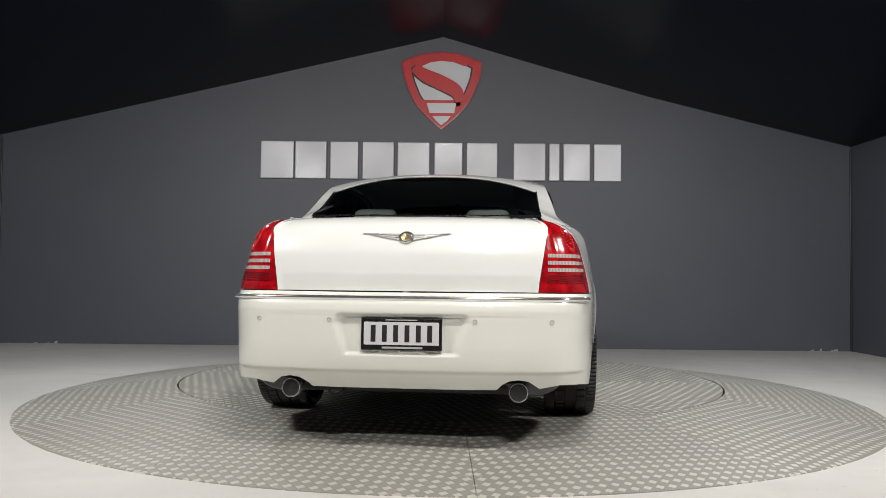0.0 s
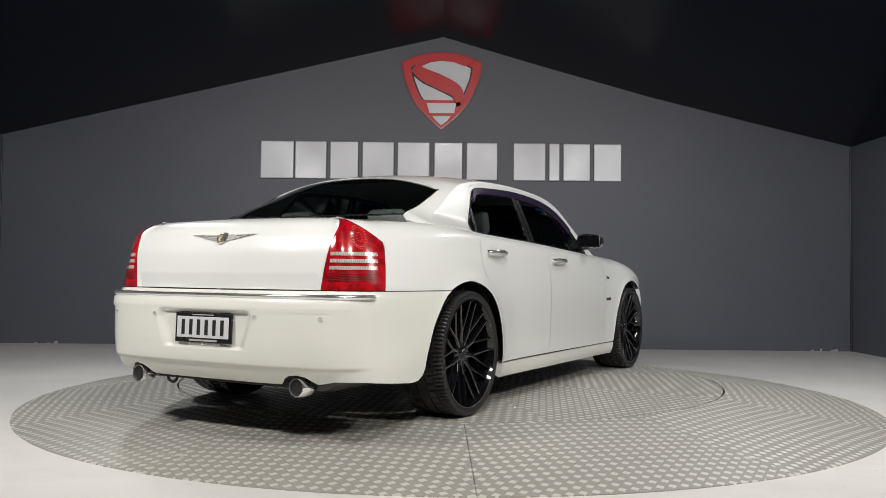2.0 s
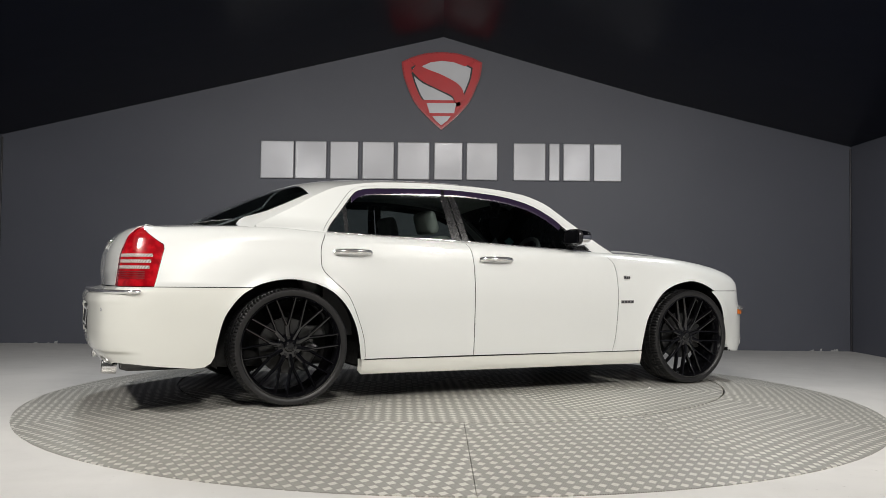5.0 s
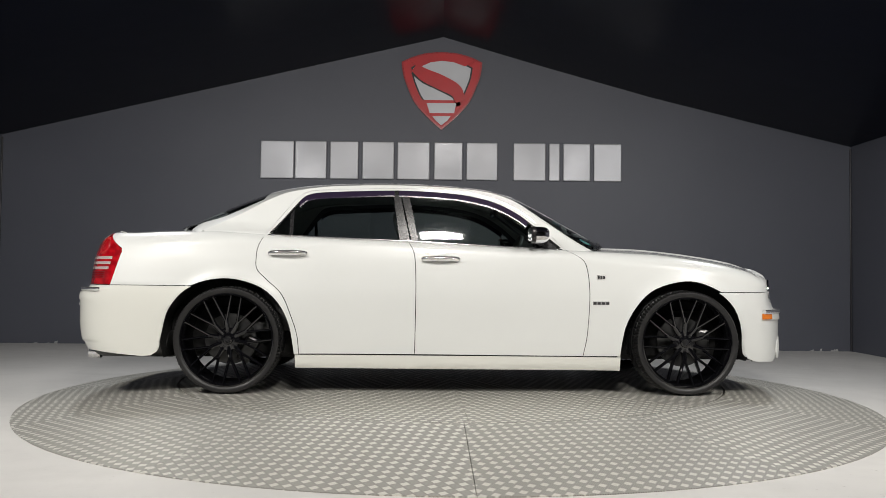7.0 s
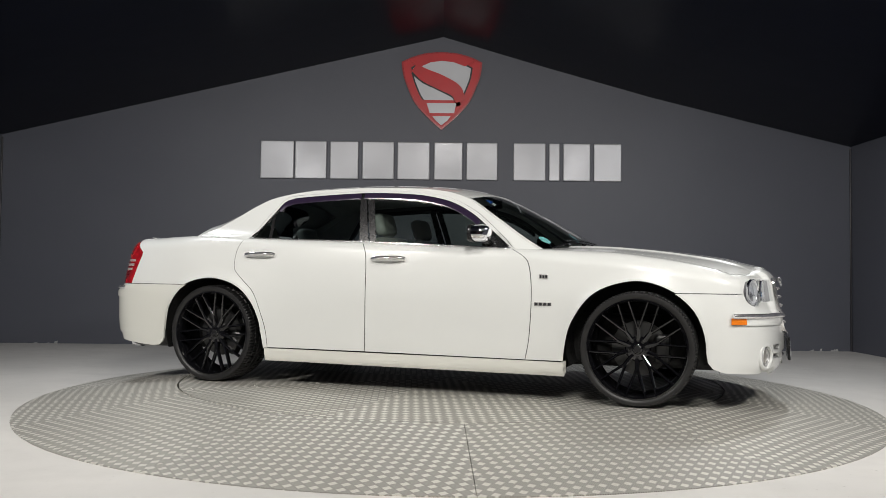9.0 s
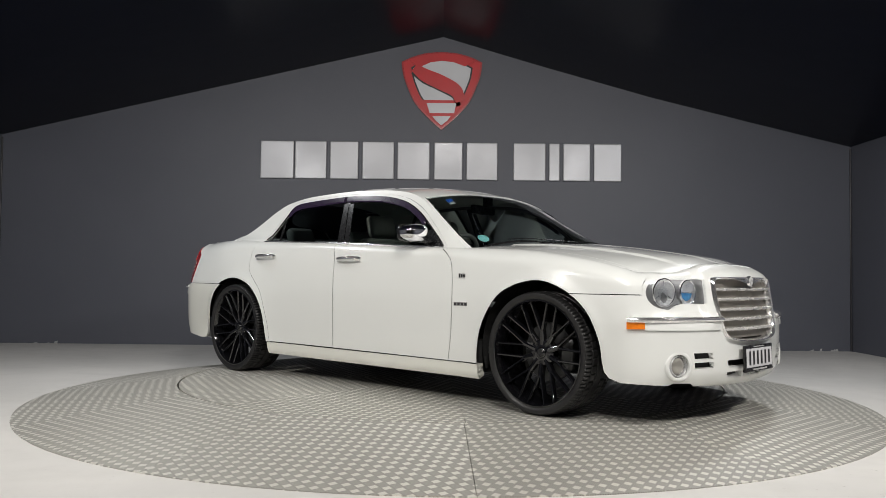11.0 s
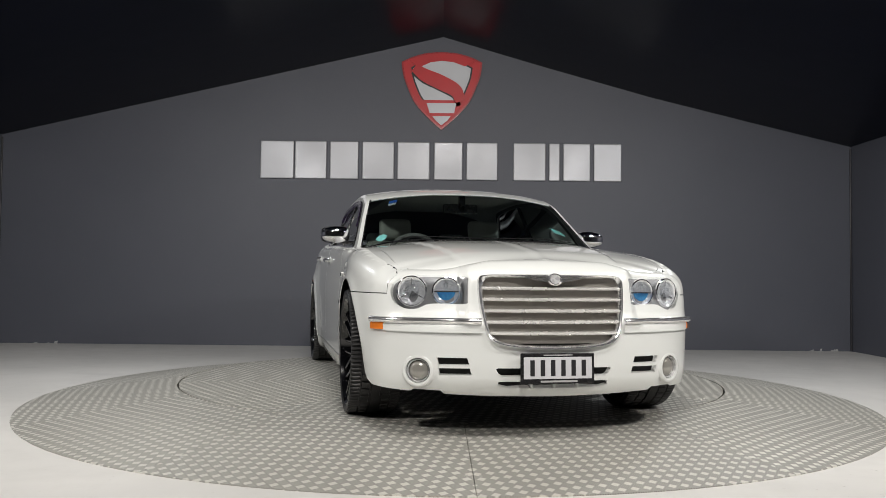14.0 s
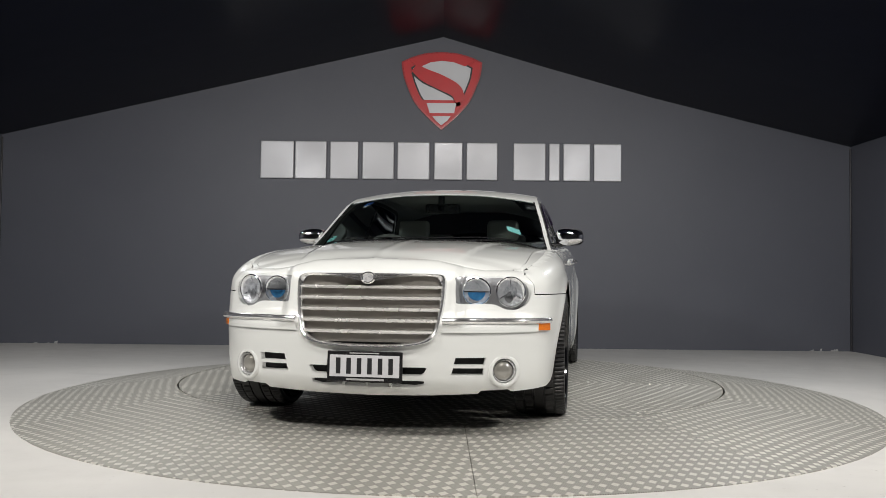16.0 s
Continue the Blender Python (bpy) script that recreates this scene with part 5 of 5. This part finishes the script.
def wheel(name, m):
    rim = lathe([(0.304, -0.132), (0.307, -0.122), (0.298, -0.112), (0.291, -0.095), (0.288, 0.10), (0.302, 0.125), (0.300, 0.13), (0.276, 0.11), (0.278, -0.09), (0.290, -0.118), (0.297, -0.133)], 72)
    w = part(name, rim, BLACK_GLOSS, car, smooth=True, sharp=40, label="gloss black multi-spoke wheel")
    w.matrix_basis = m
    for k in range(10):
        a = k * math.tau / 10 + radians(18)
        sp = bmesh.new()
        spoke_bar(sp, 0.045, a, -0.078, 0.032, 0.132, a, -0.088, 0.026, 0.035)
        for sgn in (-1, 1):
            spoke_bar(sp, 0.120, a + sgn * 0.015, -0.086, 0.017, 0.292, a + sgn * radians(11.5), -0.118, 0.013, 0.032)
        part("spoke", sp, BLACK_GLOSS, w)
    hub = lathe([(0.0, -0.088), (0.026, -0.088), (0.031, -0.084), (0.034, -0.078), (0.07, -0.076), (0.078, -0.068), (0.078, -0.02), (0.0, -0.02)], 40, closed=False)
    part("hub", hub, BLACK_GLOSS, w, smooth=True, sharp=40)
    cap = lathe([(0.0, -0.0905), (0.020, -0.0905), (0.023, -0.088)], 24, closed=False)
    part("centre_cap", cap, BLACK_PLASTIC, w)
    # Dark discs stand for the shade inside the five lug holes.
    for k in range(5):
        a = k * math.tau / 5 + radians(54)
        lug_disc = lathe([(0.0, -0.074), (0.0105, -0.074), (0.0125, -0.070), (0.0125, -0.06)], 10, closed=False)
        lug_disc.transform(Matrix.Translation((0.057 * math.cos(a), -0.0055, 0.057 * math.sin(a))))
        part("lug_hole_disc", lug_disc, MAT_DARK, w)
    part("tyre", tyre_bm(), RUBBER, w, smooth=True, sharp=35)
    disc = lathe([(0.07, 0.0), (0.168, 0.0), (0.168, 0.025), (0.07, 0.025)], 48)
    part("brake_disc", disc, BRAKE, w, smooth=True, sharp=40)
    part("caliper", box_bm(0.09, 0.185, -0.03, 0.06, -0.09, 0.09, 0.02), BRAKE, w)
    return w


wheel("wheel", pose(1.524, -0.818, 0.3505, 0, 1.5, 0))
for x, y, rz, spin in ((-1.524, -0.818, 0, 29), (1.524, 0.812, 180, 40), (-1.524, 0.812, 180, 5)):
    wheel("wheel", pose(x, y, 0.3505, 0, 0, rz) @ pose(0, 0, 0, 0, spin, 0))
for x in AXLES:
    part("axle", box_bm(x - 0.04, x + 0.04, -0.8, 0.8, 0.30, 0.38, 0.02), UNDER, car)


# ---- wall sign ----
PX = 0.007354
sign_letters = [(461, 520), (522, 578), (584, 634), (641, 697), (703, 760), (768, 818), (825, 880), (908, 965), (971, 990), (996, 1044), (1050, 1099)]
for a, b in sign_letters:
    x0, x1 = -2.45 + (a - 461) * PX, -2.45 + (b - 461) * PX
    bar = tagged(part("sign_bar", box_bm(x0, x1, WALL_Y - 0.035, WALL_Y - 0.004, 2.037, 2.528, 0.012, 3), MAT_LETTER), "raised brushed silver bar of the wall sign", "sign", group="bars of the wall sign")

MAT_RED = plain("glossy_red_emblem", (0.50, 0.005, 0.010), 0.42, spread=0.2, scale=4)
MAT_DEEP_RED = plain("dark_red_emblem_edge", (0.36, 0.008, 0.013), 0.3, coat=0.5)
MAT_SILVER = plain("pale_silver_emblem", (0.52, 0.53, 0.56), 0.5, 0.2, spread=0.02, scale=2)
half = spline([(0.0, 3.712), (0.20, 3.695), (0.38, 3.645), (0.527, 3.577)], 8) + spline([(0.527, 3.577), (0.508, 3.43), (0.466, 3.295), (0.355, 3.05), (0.184, 2.855), (0.0, 2.69)], 8)[1:]
outline = half + [(-x, z) for x, z in half[::-1][1:-1]]
CX = -0.103


def emblem_layer(name, pts, y0, y1, m, parent=None):
    return part(name, prism([(CX + x, z) for x, z in pts], y1 - y0, lambda a, b, d: (a, WALL_Y - y1 + d, b)), m, parent)


def scaled(pts, k, cz=3.28):
    return [(x * k, cz + (z - cz) * k) for x, z in pts]


emblem = tagged(emblem_layer("wall_emblem", outline, 0.004, 0.03, MAT_DEEP_RED), "red, black and silver shield emblem on the wall", "sign")
emblem_layer("red_shield", scaled(outline, 0.955), 0.028, 0.040, MAT_RED, emblem)
emblem_layer("black_field", scaled(outline, 0.76), 0.038, 0.044, INK, emblem)
emblem_layer("silver_field", scaled(outline, 0.715), 0.042, 0.048, MAT_SILVER, emblem)


def wave_band(width, shift_x, shift_z):
    """A plain bowed band across the shield, wide in its middle."""
    mid = spline([(-0.36, 3.50), (-0.22, 3.40), (-0.02, 3.31), (0.18, 3.20), (0.24, 3.06)], 10)
    up, down = [], []
    for i, q in enumerate(mid):
        a, b = mid[max(i - 1, 0)], mid[min(i + 1, len(mid) - 1)]
        t = Vector((b[0] - a[0], b[1] - a[1])).normalized()
        w = width * (0.6 + 0.4 * math.sin(math.pi * i / (len(mid) - 1)))
        up.append((q[0] - t.y * w + shift_x, q[1] + t.x * w + shift_z))
        down.append((q[0] + t.y * w + shift_x, q[1] - t.x * w + shift_z))
    bm = bmesh.new()
    rows = []
    for (a, b), (c, d) in zip(up, down):
        rows.append([bm.verts.new((CX + x, y, z)) for x, z, y in ((a, b, WALL_Y - 0.047), (a, b, WALL_Y - 0.058), (c, d, WALL_Y - 0.058), (c, d, WALL_Y - 0.047))])
    for r0, r1 in zip(rows, rows[1:]):
        for i in range(4):
            bm.faces.new((r0[i], r0[(i + 1) % 4], r1[(i + 1) % 4], r1[i]))
    bm.faces.new(rows[0])
    bm.faces.new(rows[-1][::-1])
    return bm


part("red_wave", wave_band(0.095, 0.0, 0.0), MAT_RED, emblem)
low_band = wave_band(0.05, -0.02, -0.058)
low_band.transform(Matrix.Translation((0, 0.006, 0)))
part("black_wave", low_band, INK, emblem)
emblem_layer("red_base", [(-0.265, 3.075), (0.265, 3.075), (0.225, 2.96), (0.13, 2.86), (0.0, 2.755), (-0.13, 2.86), (-0.225, 2.96)], 0.046, 0.052, MAT_RED, emblem)
emblem_layer("silver_bar", [(-0.195, 3.035), (0.19, 3.035), (0.165, 2.905), (-0.155, 2.905)], 0.050, 0.056, MAT_SILVER, emblem)
emblem_layer("silver_tip", [(-0.118, 2.865), (0.118, 2.865), (0.075, 2.805), (0.0, 2.745), (-0.075, 2.805)], 0.050, 0.056, MAT_SILVER, emblem)
emblem_layer("red_crown", [(-0.44, 3.60), (-0.2, 3.655), (0.0, 3.67), (0.2, 3.655), (0.44, 3.60), (0.30, 3.52), (0.15, 3.575), (0.0, 3.59), (-0.15, 3.57), (-0.30, 3.50)], 0.046, 0.056, MAT_RED, emblem)


# ---- small marks at the foot of the wall ----
rnd = random.Random(4)
for k in range(9):
    x = 4.62 + 0.42 * rnd.random() if k < 6 else -5.35 + 0.3 * rnd.random()
    w, h = 0.02 + 0.04 * rnd.random(), 0.008 + 0.03 * rnd.random()
    pts = [(x, FLOOR_Z + 0.001), (x + w, FLOOR_Z + 0.001), (x + w * (0.6 + 0.5 * rnd.random()), FLOOR_Z + h), (x + w * 0.3 * rnd.random(), FLOOR_Z + h * (0.6 + 0.4 * rnd.random()))]
    tagged(part("paint_chip", prism(pts, 0.006, lambda a, b, d: (a, WALL_Y - 0.01 + d, b)), MAT_PALE), "pale torn flake at the foot of the wall", "flake", group="flakes at the wall")


def motions():
    turns = [(0.0, 84.12), (1.0, 72.45), (2.0, 60.65), (3.0, 48.83), (4.0, 37.09), (5.0, 25.46), (6.0, 13.92), (7.0, 2.45), (8.0, -8.91), (9.0, -20.25), (10.0, -31.67), (11.0, -43.13), (12.0, -54.65), (13.0, -66.2), (14.0, -77.68), (15.0, -89.02), (16.0, -100.3)]
    walk(car, [(t, pose(0, 0, 0, 0, 0, a) @ pose(0.0099, -0.012, 0)) for t, a in turns])
    walk(turntable, [(t, pose(0, 0, 0, 0, 0, a)) for t, a in turns])


motions()
